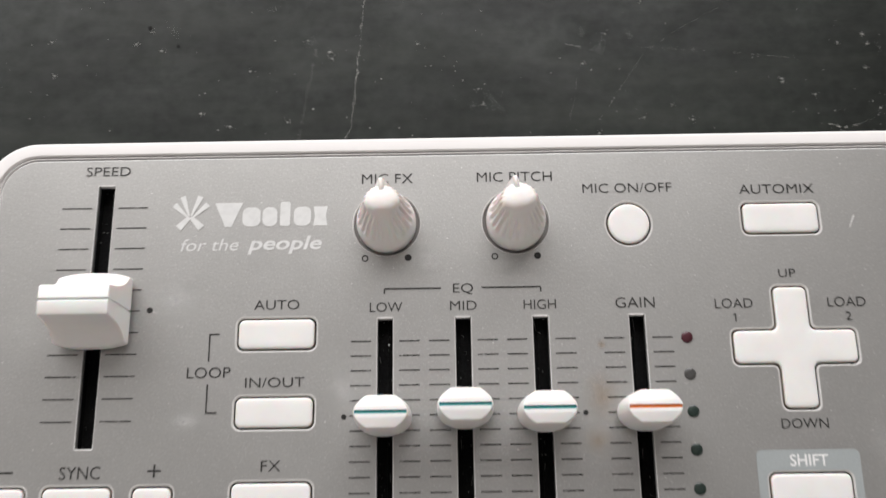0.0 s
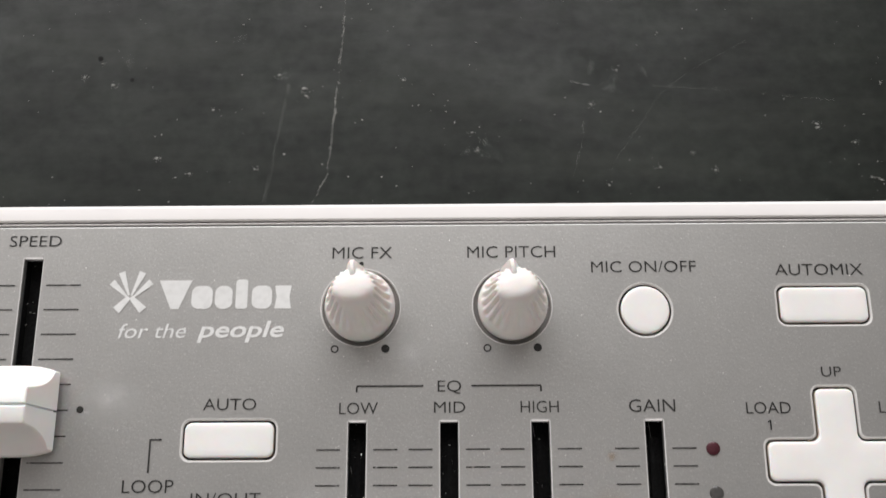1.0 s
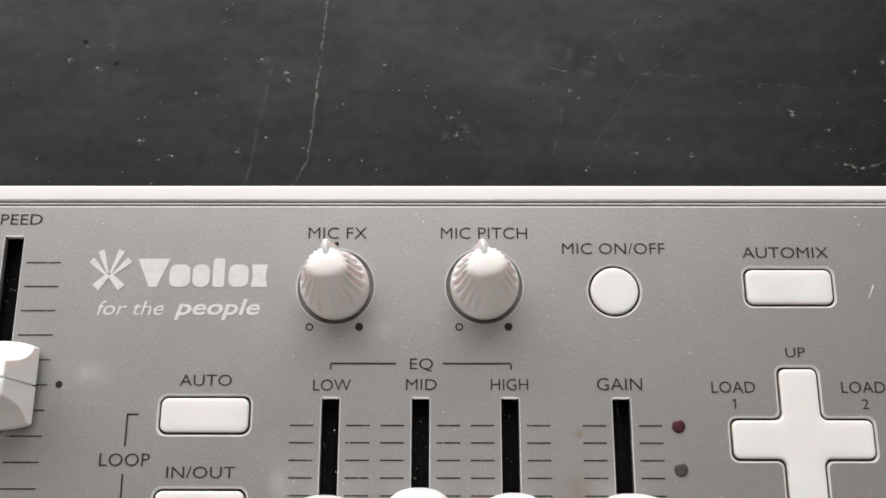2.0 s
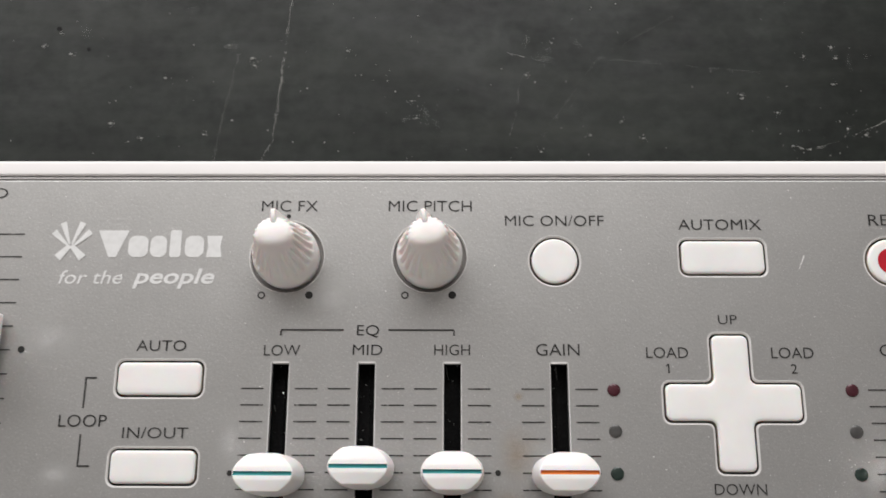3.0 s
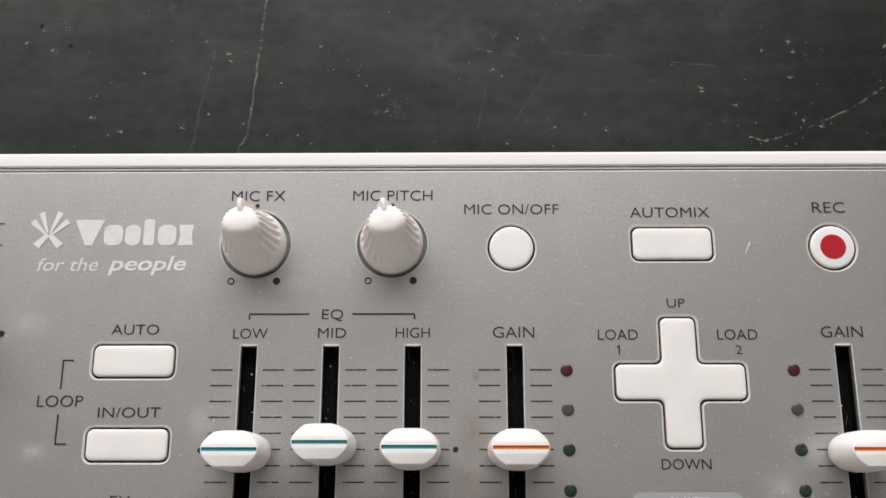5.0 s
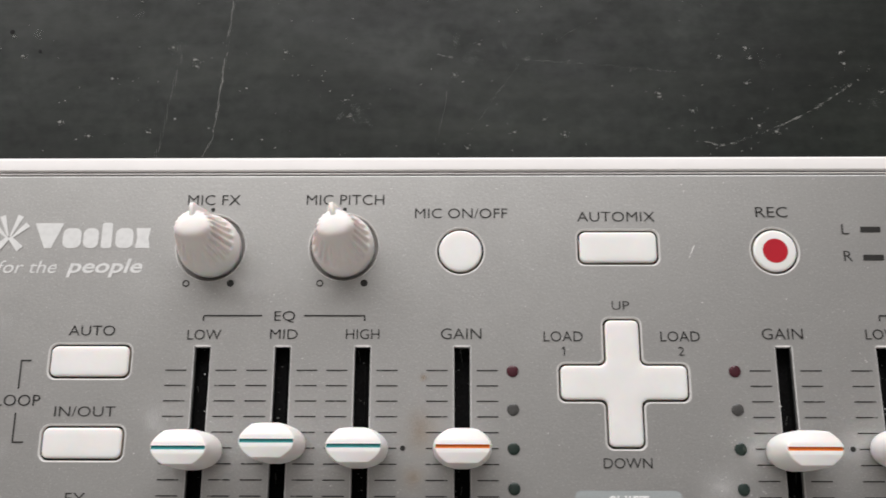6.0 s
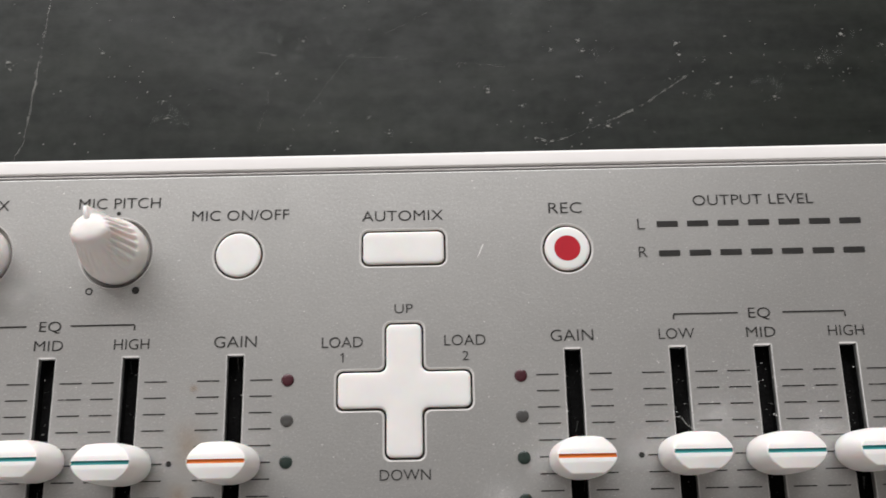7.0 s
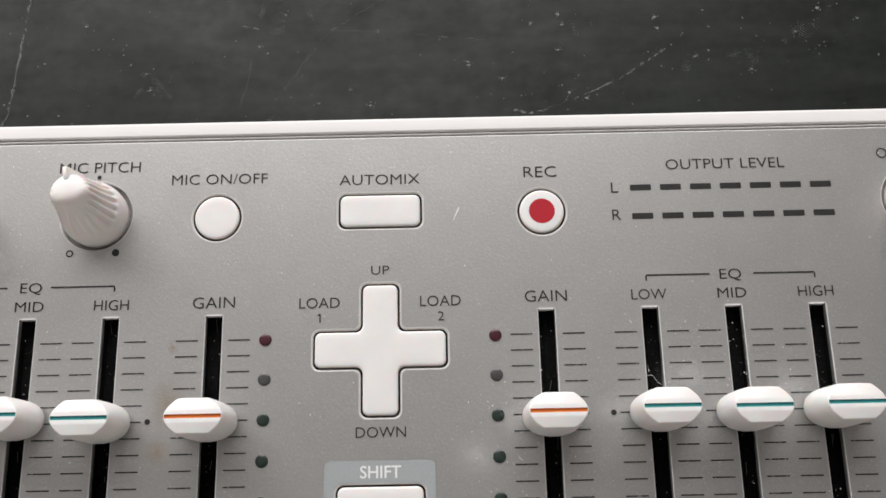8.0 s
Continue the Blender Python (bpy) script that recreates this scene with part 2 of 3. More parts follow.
def circle(r, n=48):
    return [(r * math.cos(2 * math.pi * k / n), r * math.sin(2 * math.pi * k / n)) for k in range(n)]


def plus_shape(length, arm, r_out, r_in, n=5):
    """Outline of a cross with rounded outer and inner corners."""
    pts = []
    for q in range(4):
        c, s = math.cos(radians(90 * q)), math.sin(radians(90 * q))
        corner = []
        for k in range(n + 1):
            a = radians(90 * k / n)
            corner.append((length - r_out + r_out * math.cos(a), arm - r_out + r_out * math.sin(a)))
        for k in range(n + 1):
            a = radians(270 - 90 * k / n)
            corner.append((arm + r_in + r_in * math.cos(a), arm + r_in + r_in * math.sin(a)))
        for k in range(n + 1):
            a = radians(90 * k / n)
            corner.append((arm - r_out + r_out * math.cos(a), length - r_out + r_out * math.sin(a)))
        pts += [(c * x - s * y, s * x + c * y) for x, y in corner]
    return pts


def loft(levels, cap_top=True, cap_bottom=False):
    """A bmesh through outlines of equal count: levels are (outline, z), in centimetres."""
    bm = bmesh.new()
    rings = [[bm.verts.new((x * CM, y * CM, z * CM)) for x, y in pts] for pts, z in levels]
    for a, b in zip(rings, rings[1:]):
        for k in range(len(a)):
            j = (k + 1) % len(a)
            bm.faces.new((a[k], a[j], b[j], b[k]))
    if cap_top:
        bm.faces.new(rings[-1])
    if cap_bottom:
        bm.faces.new(rings[0][::-1])
    return bm


def box(bm, x0, x1, y0, y1, z0, z1, unit=1.0):
    vs = [bm.verts.new((x * unit, y * unit, z * unit)) for z in (z0, z1) for x, y in ((x0, y0), (x1, y0), (x1, y1), (x0, y1))]
    for f in ((3, 2, 1, 0), (4, 5, 6, 7), (0, 1, 5, 4), (1, 2, 6, 5), (2, 3, 7, 6), (3, 0, 4, 7)):
        bm.faces.new([vs[i] for i in f])
    return bm


def flat(bm, x0, x1, y0, y1, z=0.012):
    vs = [bm.verts.new((x * CM, y * CM, z * CM)) for x, y in ((x0, y0), (x1, y0), (x1, y1), (x0, y1))]
    bm.faces.new(vs)
    return bm


def disc(bm, x, y, r, z=0.012, n=28, inner=0.0):
    rim = [bm.verts.new(((x + r * math.cos(2 * math.pi * k / n)) * CM, (y + r * math.sin(2 * math.pi * k / n)) * CM, z * CM)) for k in range(n)]
    if inner <= 0:
        bm.faces.new(rim)
        return bm
    hole = [bm.verts.new(((x + inner * math.cos(2 * math.pi * k / n)) * CM, (y + inner * math.sin(2 * math.pi * k / n)) * CM, z * CM)) for k in range(n)]
    for k in range(n):
        j = (k + 1) % n
        bm.faces.new((rim[k], rim[j], hole[j], hole[k]))
    return bm


def stroke(bm, x0, y0, w0, x1, y1, w1, z=0.012):
    d = Vector((x1 - x0, y1 - y0)).normalized()
    s = Vector((-d.y, d.x))
    q = [(x0 - s.x * w0, y0 - s.y * w0), (x1 - s.x * w1, y1 - s.y * w1), (x1 + s.x * w1, y1 + s.y * w1), (x0 + s.x * w0, y0 + s.y * w0)]
    bm.faces.new([bm.verts.new((x * CM, y * CM, z * CM)) for x, y in q[::-1]][::-1])


def curve_mesh(outlines, thick, bevel):
    """A flat plate with holes: the first outline is its edge, the rest are openings; chamfered rims."""
    cu = bpy.data.curves.new("plate", "CURVE")
    cu.dimensions, cu.fill_mode = "2D", "BOTH"
    cu.extrude, cu.bevel_depth, cu.offset, cu.bevel_resolution = thick / 2 * CM, bevel * CM, -bevel * CM, 1
    for pts in outlines:
        sp = cu.splines.new("POLY")
        sp.points.add(len(pts) - 1)
        for p, (x, y) in zip(sp.points, pts):
            p.co = (x * CM, y * CM, 0, 1)
        sp.use_cyclic_u = True
    ob = bpy.data.objects.new("plate", cu)
    me = bpy.data.meshes.new_from_object(ob)
    bpy.data.objects.remove(ob)
    return me


def lettering(text, x0, x1, y0, y1, shear=0.0, bold=0.0, z=0.012, fit_to=""):
    """A flat mesh of the words, fitted into the box; the height is that of the capitals."""
    cu = bpy.data.curves.new("text", "FONT")
    cu.body, cu.shear, cu.offset, cu.resolution_u = text, shear, bold, 3
    ob = bpy.data.objects.new("text", cu)
    me = bpy.data.meshes.new_from_object(ob)
    bpy.data.objects.remove(ob)
    co = np.array([v.co[:] for v in me.vertices])
    lo, hi = co.min(0), co.max(0)
    base, cap = (0.0, 0.69) if not fit_to else (0.0, 0.72)
    sx, sy = (x1 - x0) / (hi[0] - lo[0]), (y1 - y0) / (cap - base)
    for v in me.vertices:
        v.co = ((x0 + (v.co.x - lo[0]) * sx) * CM, (y0 + (v.co.y - base) * sy) * CM, z * CM)
    return me


# ---- the room, closed all round, with one window ----
RX, RY0, RY1, RZ = 1.8, -2.2, WALL_Y, 2.55


def setting(name, boxes, mat, label):
    bm = bmesh.new()
    for b in boxes:
        box(bm, *b)
    return tagged(part(name, bm, mat, smooth=0), label, name.split("_")[0], kind="structure")


WX0, WX1 = WIN_X - WIN_W / 2, WIN_X + WIN_W / 2
setting("floor", [(-RX - 0.2, RX + 0.2, RY0 - 0.2, RY1 + 0.2, -0.1, 0)], FLOOR, "brown wooden floor under the table")
setting("ceiling", [(-RX - 0.2, RX + 0.2, RY0 - 0.2, RY1 + 0.2, RZ, RZ + 0.1)], CEILING, "plain ceiling out of view, grey to darken the panel's reflections")
setting("wall_north", [(-RX - 0.2, WX0, RY1, RY1 + 0.2, 0, RZ), (WX1, RX + 0.2, RY1, RY1 + 0.2, 0, RZ),
                       (WX0, WX1, RY1, RY1 + 0.2, 0, WIN_Z0), (WX0, WX1, RY1, RY1 + 0.2, WIN_Z1, RZ)], WALL, "plain painted wall with a window opening")
setting("wall_south", [(-RX - 0.2, RX + 0.2, RY0 - 0.2, RY0, 0, RZ)], WALL, "plain painted wall behind the camera")
setting("wall_west", [(-RX - 0.2, -RX, RY0, RY1, 0, RZ)], WALL, "plain painted wall beside the table")
setting("wall_east", [(RX, RX + 0.2, RY0, RY1, 0, RZ)], WALL, "plain painted wall beside the table")
window = tagged(empty("window_1", WIN_X, RY1 + 0.15, WIN_Z0), "white framed window with two clear panes", "window", kind="structure")
bm = bmesh.new()
hw, wh = WIN_W / 2, WIN_Z1 - WIN_Z0
for b in ((-hw, -hw + 0.05, 0, wh), (hw - 0.05, hw, 0, wh), (-hw + 0.05, hw - 0.05, 0, 0.05), (-hw + 0.05, hw - 0.05, wh - 0.05, wh), (-0.03, 0.03, 0.05, wh - 0.05)):
    box(bm, b[0], b[1], -0.03, 0.03, b[2], b[3])
part("window_frame", bm, FRAME_WHITE, window, smooth=0)
for x0, x1 in ((-hw + 0.05, -0.03), (0.03, hw - 0.05)):
    pane = part("pane", box(bmesh.new(), x0, x1, -0.003, 0.003, 0.05, wh - 0.05), GLASS, window, smooth=0)
    pane.visible_shadow = False

# ---- the table ----
table = tagged(empty("table", 0, 0, 0), "black lacquered wooden table, scratched and dusty", "table")
bm = bmesh.new()
bm = loft([([(x * 100, y * 100 + 5) for x, y in rounded(0.75 - i, 0.42 - i, 0.03)], z * 100) for i, z in
           ((0.004, TABLE_Z - 0.03), (0, TABLE_Z - 0.026), (0, TABLE_Z - 0.004), (0.0012, TABLE_Z - 0.0012), (0.004, TABLE_Z))], True, True)
part("tabletop", bm, TABLE, table)
for lx, ly in ((-0.68, -0.3), (0.68, -0.3), (-0.68, 0.4), (0.68, 0.4)):
    bm = loft([([(x + lx * 100, y + ly * 100) for x, y in rounded(h, h, 0.5)], z) for h, z in ((2.2, 0), (2.5, 0.5), (3.0, (TABLE_Z - 0.03) * 100))], True, True)
    part("leg", bm, TABLE, table)

T0 = TABLE_Z * 100
rng = random.Random(7)


def scratch(pts, width, name, mat, wobble=0.03, fill=1.0, z=0.012):
    """A thin worn line along a way over the tabletop, its width uneven and broken here and there."""
    bm = bmesh.new()
    way = [Vector((x, y, 0)) for x, y in pts]
    dense = []
    for a, b in zip(way, way[1:]):
        n = max(int((b - a).length / 0.12), 1)
        dense += [a.lerp(b, k / n) for k in range(n)]
    dense.append(way[-1])
    prev = None
    for k, p in enumerate(dense):
        d = (dense[min(k + 1, len(dense) - 1)] - dense[max(k - 1, 0)]).normalized()
        side = Vector((-d.y, d.x, 0))
        w = width * ((0.35 + 0.9 * rng.random()) if mat is SCRATCH else 1.0) / 2
        c = p + side * (rng.random() - 0.5) * (wobble if mat is SCRATCH else 0.01)
        now = [bm.verts.new(((c + side * s * w).x * CM, (c + side * s * w).y * CM, (T0 + z) * CM)) for s in (-1, 1)]
        if prev and (mat is not SCRATCH or rng.random() < fill):
            bm.faces.new((prev[0], prev[1], now[1], now[0]))
        prev = now
    return part(name, bm, mat, table, "pale worn scratch", smooth=0)


scratch([(-11.05, 13.8), (-11.1, 12.52), (-11.23, 10.82), (-11.38, 8.82), (-11.46, 8.02), (-11.76, 7.49), (-11.95, 7.1)], 0.068, "scratch", SCRATCH, 0.05, 0.9)
scratch([(-11.2, 11.0), (-11.33, 9.6), (-11.42, 8.6)], 0.06, "scratch", SCRATCH, 0.09, 0.6, 0.018)
scratch([(-12.62, 10.9), (-12.72, 10.27), (-12.9, 9.18), (-13.07, 7.93), (-13.2, 7.3)], 0.10, "scratch", FAINT, 0.04, 0.9)
scratch([(-4.56, 10.92), (-4.25, 10.84), (-4.03, 10.78)], 0.07, "scratch", SCRATCH, 0.03, 1.0)
scratch([(-2.2, 10.75), (-1.24, 10.67), (0.6, 10.52), (1.9, 10.36), (2.94, 10.26)], 0.07, "scratch", FAINT, 0.03, 0.95)
scratch([(8.5, 9.97), (8.32, 9.84), (6.97, 8.93), (6.1, 8.5)], 0.075, "scratch", SCRATCH, 0.03, 0.85)
scratch([(6.1, 8.5), (5.21, 8.14), (4.7, 7.98)], 0.075, "scratch", FAINT, 0.03, 0.9)
scratch([(3.5, 7.94), (3.8, 7.9), (4.06, 7.83), (4.4, 7.86), (4.78, 7.98)], 0.09, "scratch", SCRATCH, 0.07, 0.85)
scratch([(-3.57, 8.2), (-2.7, 9.5), (-1.92, 10.63), (-0.6, 11.5), (0.54, 12.13)], 0.06, "scratch", FAINT, 0.05, 0.7)
scratch([(-4.6, 8.0), (-4.3, 9.0), (-4.2, 9.9)], 0.06, "scratch", FAINT, 0.05, 0.8)


def fleck(bm, x, y, r, z, flat_z=0.25, slim=1.0, turn=None):
    """A tiny uneven crumb."""
    n = 6
    a0 = rng.random() * 6.28 if turn is None else turn
    rim = []
    for k in range(n):
        a = 2 * math.pi * k / n
        q = r * (0.6 + 0.6 * rng.random())
        u, v = q * math.cos(a), q * math.sin(a) * slim
        rim.append(bm.verts.new(((x + u * math.cos(a0) - v * math.sin(a0)) * CM, (y + u * math.sin(a0) + v * math.cos(a0)) * CM, z * CM)))
    top = bm.verts.new((x * CM, y * CM, (z + r * flat_z) * CM))
    for k in range(n):
        bm.faces.new((rim[k], rim[(k + 1) % n], top))


BIG = ((-18.05, 11.58), (-18.53, 11.16), (-17.69, 10.9), (-12.91, 11.18), (-12.18, 10.75), (-12.1, 10.51), (-14.74, 10.1), (-16.26, 8.64),
       (-15.31, 8.18), (-13.49, 8.29), (-9.34, 10.99), (-7.38, 9.35), (-7.24, 8.81), (-3.22, 11.25), (-3.99, 10.18), (-1.22, 8.69), (-2.15, 8.26),
       (-0.62, 8.17), (-3.6, 7.75), (2.33, 9.53), (3.34, 8.97), (4.29, 10.79), (5.13, 11.07), (5.23, 10.72), (5.34, 8.46), (5.86, 8.26), (5.07, 9.87),
       (8.08, 10.92), (8.14, 10.53), (12.34, 10.32), (13.11, 11.11), (14.29, 10.73), (9.2, 9.56), (10.86, 9.1), (2.36, 9.43), (-21.32, 11.28), (-21.1, 10.06), (-18.53, 11.13))
bm = bmesh.new()
for x, y in BIG:
    fleck(bm, x, y, 0.036 + 0.036 * rng.random(), T0 + 0.012, slim=0.45 + 0.4 * rng.random(), turn=rng.uniform(-0.6, 0.6))
    for k in range(3):
        fleck(bm, x + rng.gauss(0, 0.07), y + rng.gauss(0, 0.05), 0.014 + 0.018 * rng.random(), T0 + 0.012, slim=0.5)
for k in range(330):
    fleck(bm, rng.uniform(-26, 20), rng.uniform(6.0, 15.5), 0.014 + 0.030 * rng.random() ** 3, T0 + 0.012, slim=0.4 + 0.5 * rng.random())
for cx, cy, n in ((-7.2, 9.0, 10), (5.5, 8.4, 12), (8.2, 9.9, 12), (4.2, 7.9, 14), (12.9, 10.0, 14), (-12.2, 10.6, 5), (-8.6, 10.3, 6), (10.9, 10.0, 10)):
    for k in range(n):
        fleck(bm, rng.gauss(cx, 0.5), rng.gauss(cy, 0.4), 0.012 + 0.026 * rng.random() ** 2, T0 + 0.012, slim=0.5)
tagged(part("dust", bm, DUST, smooth=0), "pale dust specks scattered over the black table", "dust", kind="stuff")
for cx, cy, sx, sy, n in ((-7.3, 9.1, 0.9, 0.5, 4), (-3.2, 11.0, 0.8, 0.4, 4), (5.2, 10.7, 0.6, 0.3, 2), (9.5, 9.6, 1.2, 0.5, 4), (13, 10.2, 0.5, 0.9, 5), (-13, 11.5, 3, 0.8, 3)):
    for k in range(n):
        bm = bmesh.new()
        bm.faces.new([bm.verts.new((px, py, 0)) for px, py in circle(1.0, 24)])
        ob = part("smudge", bm, HAZE, table, "faint hazy smudge", smooth=0)
        ob.matrix_basis = Matrix.LocRotScale((rng.gauss(cx, sx * 0.7) * CM, rng.gauss(cy, sy * 0.7) * CM, (T0 + 0.008) * CM), Euler((0, 0, rng.random() * 3)),
                                             (rng.uniform(0.15, 0.45) * CM, rng.uniform(0.12, 0.3) * CM, 1.0))

for x, y in BIG:
    bm = bmesh.new()
    bm.faces.new([bm.verts.new((px, py, 0)) for px, py in circle(1.0, 20)])
    ob = part("smudge", bm, HAZE, table, "faint hazy smudge", smooth=0)
    ob.matrix_basis = Matrix.LocRotScale(((x + rng.gauss(0, 0.03)) * CM, (y + rng.gauss(0, 0.03)) * CM, (T0 + 0.007) * CM), Euler((0, 0, rng.random() * 3)),
                                         (rng.uniform(0.12, 0.26) * CM, rng.uniform(0.10, 0.18) * CM, 1.0))
for x, y, r in ((-18.12, 11.74, 0.075), (-17.15, 11.06, 0.06)):
    part("pit", disc(bmesh.new(), x, y, r, T0 + 0.010, 18), GAP, table, "small dark pit in the lacquer", smooth=0)

# ---- the mixing controller ----
ctl = tagged(empty("dj_controller", 0, 0, PANEL_Z), "silver mixing controller with white keys, knobs and faders", "dj controller")
CX, CY, HW, HD, RC = 0.0, -5.98, 20.45, 11.65, 1.35


def ring(inset):
    return [(x + CX, y + CY) for x, y in rounded(HW - inset, HD - inset, RC - inset * 0.8, 10)]


levels = [(0.9, -4.3), (0.35, -4.2), (0.05, -3.9), (0, -3.6), (0, -0.12), (0.012, -0.05), (0.045, 0.005), (0.08, 0.028), (0.10, 0.03), (0.335, 0.03), (0.352, 0.028), (0.366, 0.015), (0.376, -0.04),
          (0.378, -0.2), (0.385, -0.25), (0.39, -0.3), (2.0, -0.9)]
part("body", loft([(ring(i), z) for i, z in levels], True, True), BEZEL, ctl, "white plastic housing with a rounded rim", smooth=12)
bm = bmesh.new()
vo = [bm.verts.new((x * CM, y * CM, -0.10 * CM)) for x, y in ring(0.378)]
vi = [bm.verts.new((x * CM, y * CM, -0.10 * CM)) for x, y in ring(0.56)]
for k in range(len(vo)):
    j = (k + 1) % len(vo)
    bm.faces.new((vo[k], vo[j], vi[j], vi[k]))
part("seam", bm, GROOVE, ctl, "dark seam inside the rim", smooth=0)
part("bead", loft([(ring(i), z) for i, z in ((0.432, -0.11), (0.434, -0.014), (0.438, -0.004), (0.446, 0.0), (0.456, -0.006), (0.460, -0.11))], False, False), BEZEL, ctl,
     "thin bright bead round the panel", smooth=60)
for fx, fy in ((-17, 3), (17, 3), (-17, -15), (17, -15)):
    part("rubber_foot", loft([([(x + fx, y + fy) for x, y in circle(q, 24)], z) for q, z in ((0.7, -4.78), (0.8, -4.7), (0.8, -4.25))], True, True), RUBBER, ctl)

SLOT_X = {"low": 10.005, "mid": 8.083, "high": 6.175, "gain": 3.804}
SLOT_Y0, SLOT_Y1, SLOT_HALF = -3.92, 0.87, 0.185
SLOTS = [(-SLOT_X["low"], -1.595), (-SLOT_X["mid"], -1.445), (-SLOT_X["high"], -1.545), (-SLOT_X["gain"], -1.555),
         (SLOT_X["gain"], -1.59), (SLOT_X["high"], -1.535), (SLOT_X["mid"], -1.565), (SLOT_X["low"], -1.535)]
SPEED = (-17.2, 4.46, -2.22, 0.205)
KNOBS = [(-9.98, 3.31, 3), (-6.70, 3.32, 11), (12.70, 3.33, 0)]
RECTS = {"auto": (-13.70, -11.655, 0.04, 0.945), "in_out": (-13.69, -11.655, -1.865, -0.98), "fx": (-13.70, -11.655, -3.87, -2.985),
         "automix": (-1.025, 1.035, 2.82, 3.77), "shift": (-1.03, 1.03, -3.81, -2.93),
         "sync": (-18.15, -16.37, -3.93, -3.045), "plus": (-16.02, -14.94, -3.93, -3.055), "minus": (-19.56, -18.42, -3.93, -3.045)}
ROUNDS = [(-3.84, 3.205, 0.615), (3.81, 3.20, 0.615)]
PAD_LENGTH, PAD_ARM = 1.575, 0.49


def moved(pts, x, y):
    return [(px + x, py + y) for px, py in pts]


BEV = 0.028
LAP = 0.03
outlines = [ring(0.505)]
for x, y in SLOTS:
    outlines.append(moved(rounded(SLOT_HALF, (SLOT_Y1 - SLOT_Y0) / 2, 0.03, 2), x, (SLOT_Y1 + SLOT_Y0) / 2))
outlines.append(moved(rounded(SPEED[3], (SPEED[1] - SPEED[2]) / 2, 0.03, 2), SPEED[0], (SPEED[1] + SPEED[2]) / 2))
for x0, x1, y0, y1 in RECTS.values():
    outlines.append(moved(rounded((x1 - x0) / 2 - LAP, (y1 - y0) / 2 - LAP, 0.19), (x0 + x1) / 2, (y0 + y1) / 2))
for x, y, r in ROUNDS:
    outlines.append(moved(circle(r - LAP), x, y))
for x, y, a in KNOBS:
    outlines.append(moved(circle(0.845, 64), x, y))
outlines.append(plus_shape(PAD_LENGTH - LAP, PAD_ARM - LAP, 0.16, 0.14))
THICK = 0.12
me = curve_mesh(outlines, THICK, BEV)
me.transform(Matrix.Translation((0, 0, -(THICK / 2 + BEV) * CM)))
bm = bmesh.new()
bm.from_mesh(me)
bmesh.ops.remove_doubles(bm, verts=bm.verts, dist=0.00001)
bm.to_mesh(me)
bm.free()
plate = link_mesh("face_plate", me, SILVER, ctl, "silver sparkle painted control panel", smooth=25)
me.materials.append(RIM)
SLOT_SIDES = [(x, SLOT_Y0, SLOT_Y1, SLOT_HALF) for x, y in SLOTS] + [(SPEED[0], SPEED[2], SPEED[1], SPEED[3])]
for p in me.polygons:
    side = abs(p.normal.x) > 0.5 and any(abs(abs(p.center.x - x * CM) - half * CM) < 0.0006 and y0 * CM < p.center.y < y1 * CM for x, y0, y1, half in SLOT_SIDES)
    p.material_index = 1 if abs(p.normal.z) < 0.97 and not side else 0
    p.use_smooth = abs(p.normal.z) < 0.97
part("under_plate", flat(bmesh.new(), -19.9, 19.9, -17.1, 5.15, -0.75), GAP, ctl, "black inner chassis", smooth=0)

# fader slots: a dark bed with side walls
def slot_bed(x, y0, y1, half):
    bm = bmesh.new()
    box(bm, x - half - 0.08, x - half, y0 - 0.08, y1 + 0.08, -0.7, -0.18, CM)
    box(bm, x + half, x + half + 0.08, y0 - 0.08, y1 + 0.08, -0.7, -0.18, CM)
    box(bm, x - half, x + half, y1, y1 + 0.08, -0.7, -0.18, CM)
    box(bm, x - half, x + half, y0 - 0.08, y0, -0.7, -0.18, CM)
    box(bm, x - half, x + half, y0, y1, -0.7, -0.45, CM)
    box(bm, x - 0.045, x + 0.045, y0, y1, -0.449, -0.40, CM)
    part("fader_slot", bm, SLOTBED, ctl, "black fader slot", smooth=0)


for x, y in SLOTS:
    slot_bed(x, SLOT_Y0, SLOT_Y1, SLOT_HALF + 0.02)
slot_bed(SPEED[0], SPEED[2], SPEED[1], SPEED[3] + 0.02)

# the pale lip at the far end of each slot
for x, y, half in [(x, SLOT_Y1, SLOT_HALF) for x, y in SLOTS] + [(SPEED[0], SPEED[1], SPEED[3])]:
    bm = bmesh.new()
    vs = [bm.verts.new((px * CM, py * CM, pz * CM)) for py, pz in ((y + 0.03, -0.004), (y - 0.018, -0.010), (y - 0.022, -0.17), (y + 0.03, -0.17)) for px in (x - half + 0.012, x + half - 0.012)]
    for f in ((0, 2, 3, 1), (2, 4, 5, 3), (4, 6, 7, 5), (0, 1, 7, 6), (0, 6, 4, 2), (1, 3, 5, 7)):
        bm.faces.new([vs[i] for i in f])
    bmesh.ops.recalc_face_normals(bm, faces=bm.faces)
    part("slot_lip", bm, BEZEL, ctl, "white lip at a slot's end", smooth=0)

# printed scales beside the slots
def tick_marks(x, y_top, step, a, b, n=11, h=0.0138):
    one = bpy.data.meshes.new("tick_mark")
    bm = flat(bmesh.new(), -(b - a) / 2, (b - a) / 2, -h, h)
    bm.to_mesh(one)
    bm.free()
    for k in range(n):
        for s in (-1, 1):
            link_mesh("tick_mark", one, INK_FINE, ctl, smooth=0).location = ((x + s * (a + b) / 2) * CM, (y_top - k * step) * CM, 0)


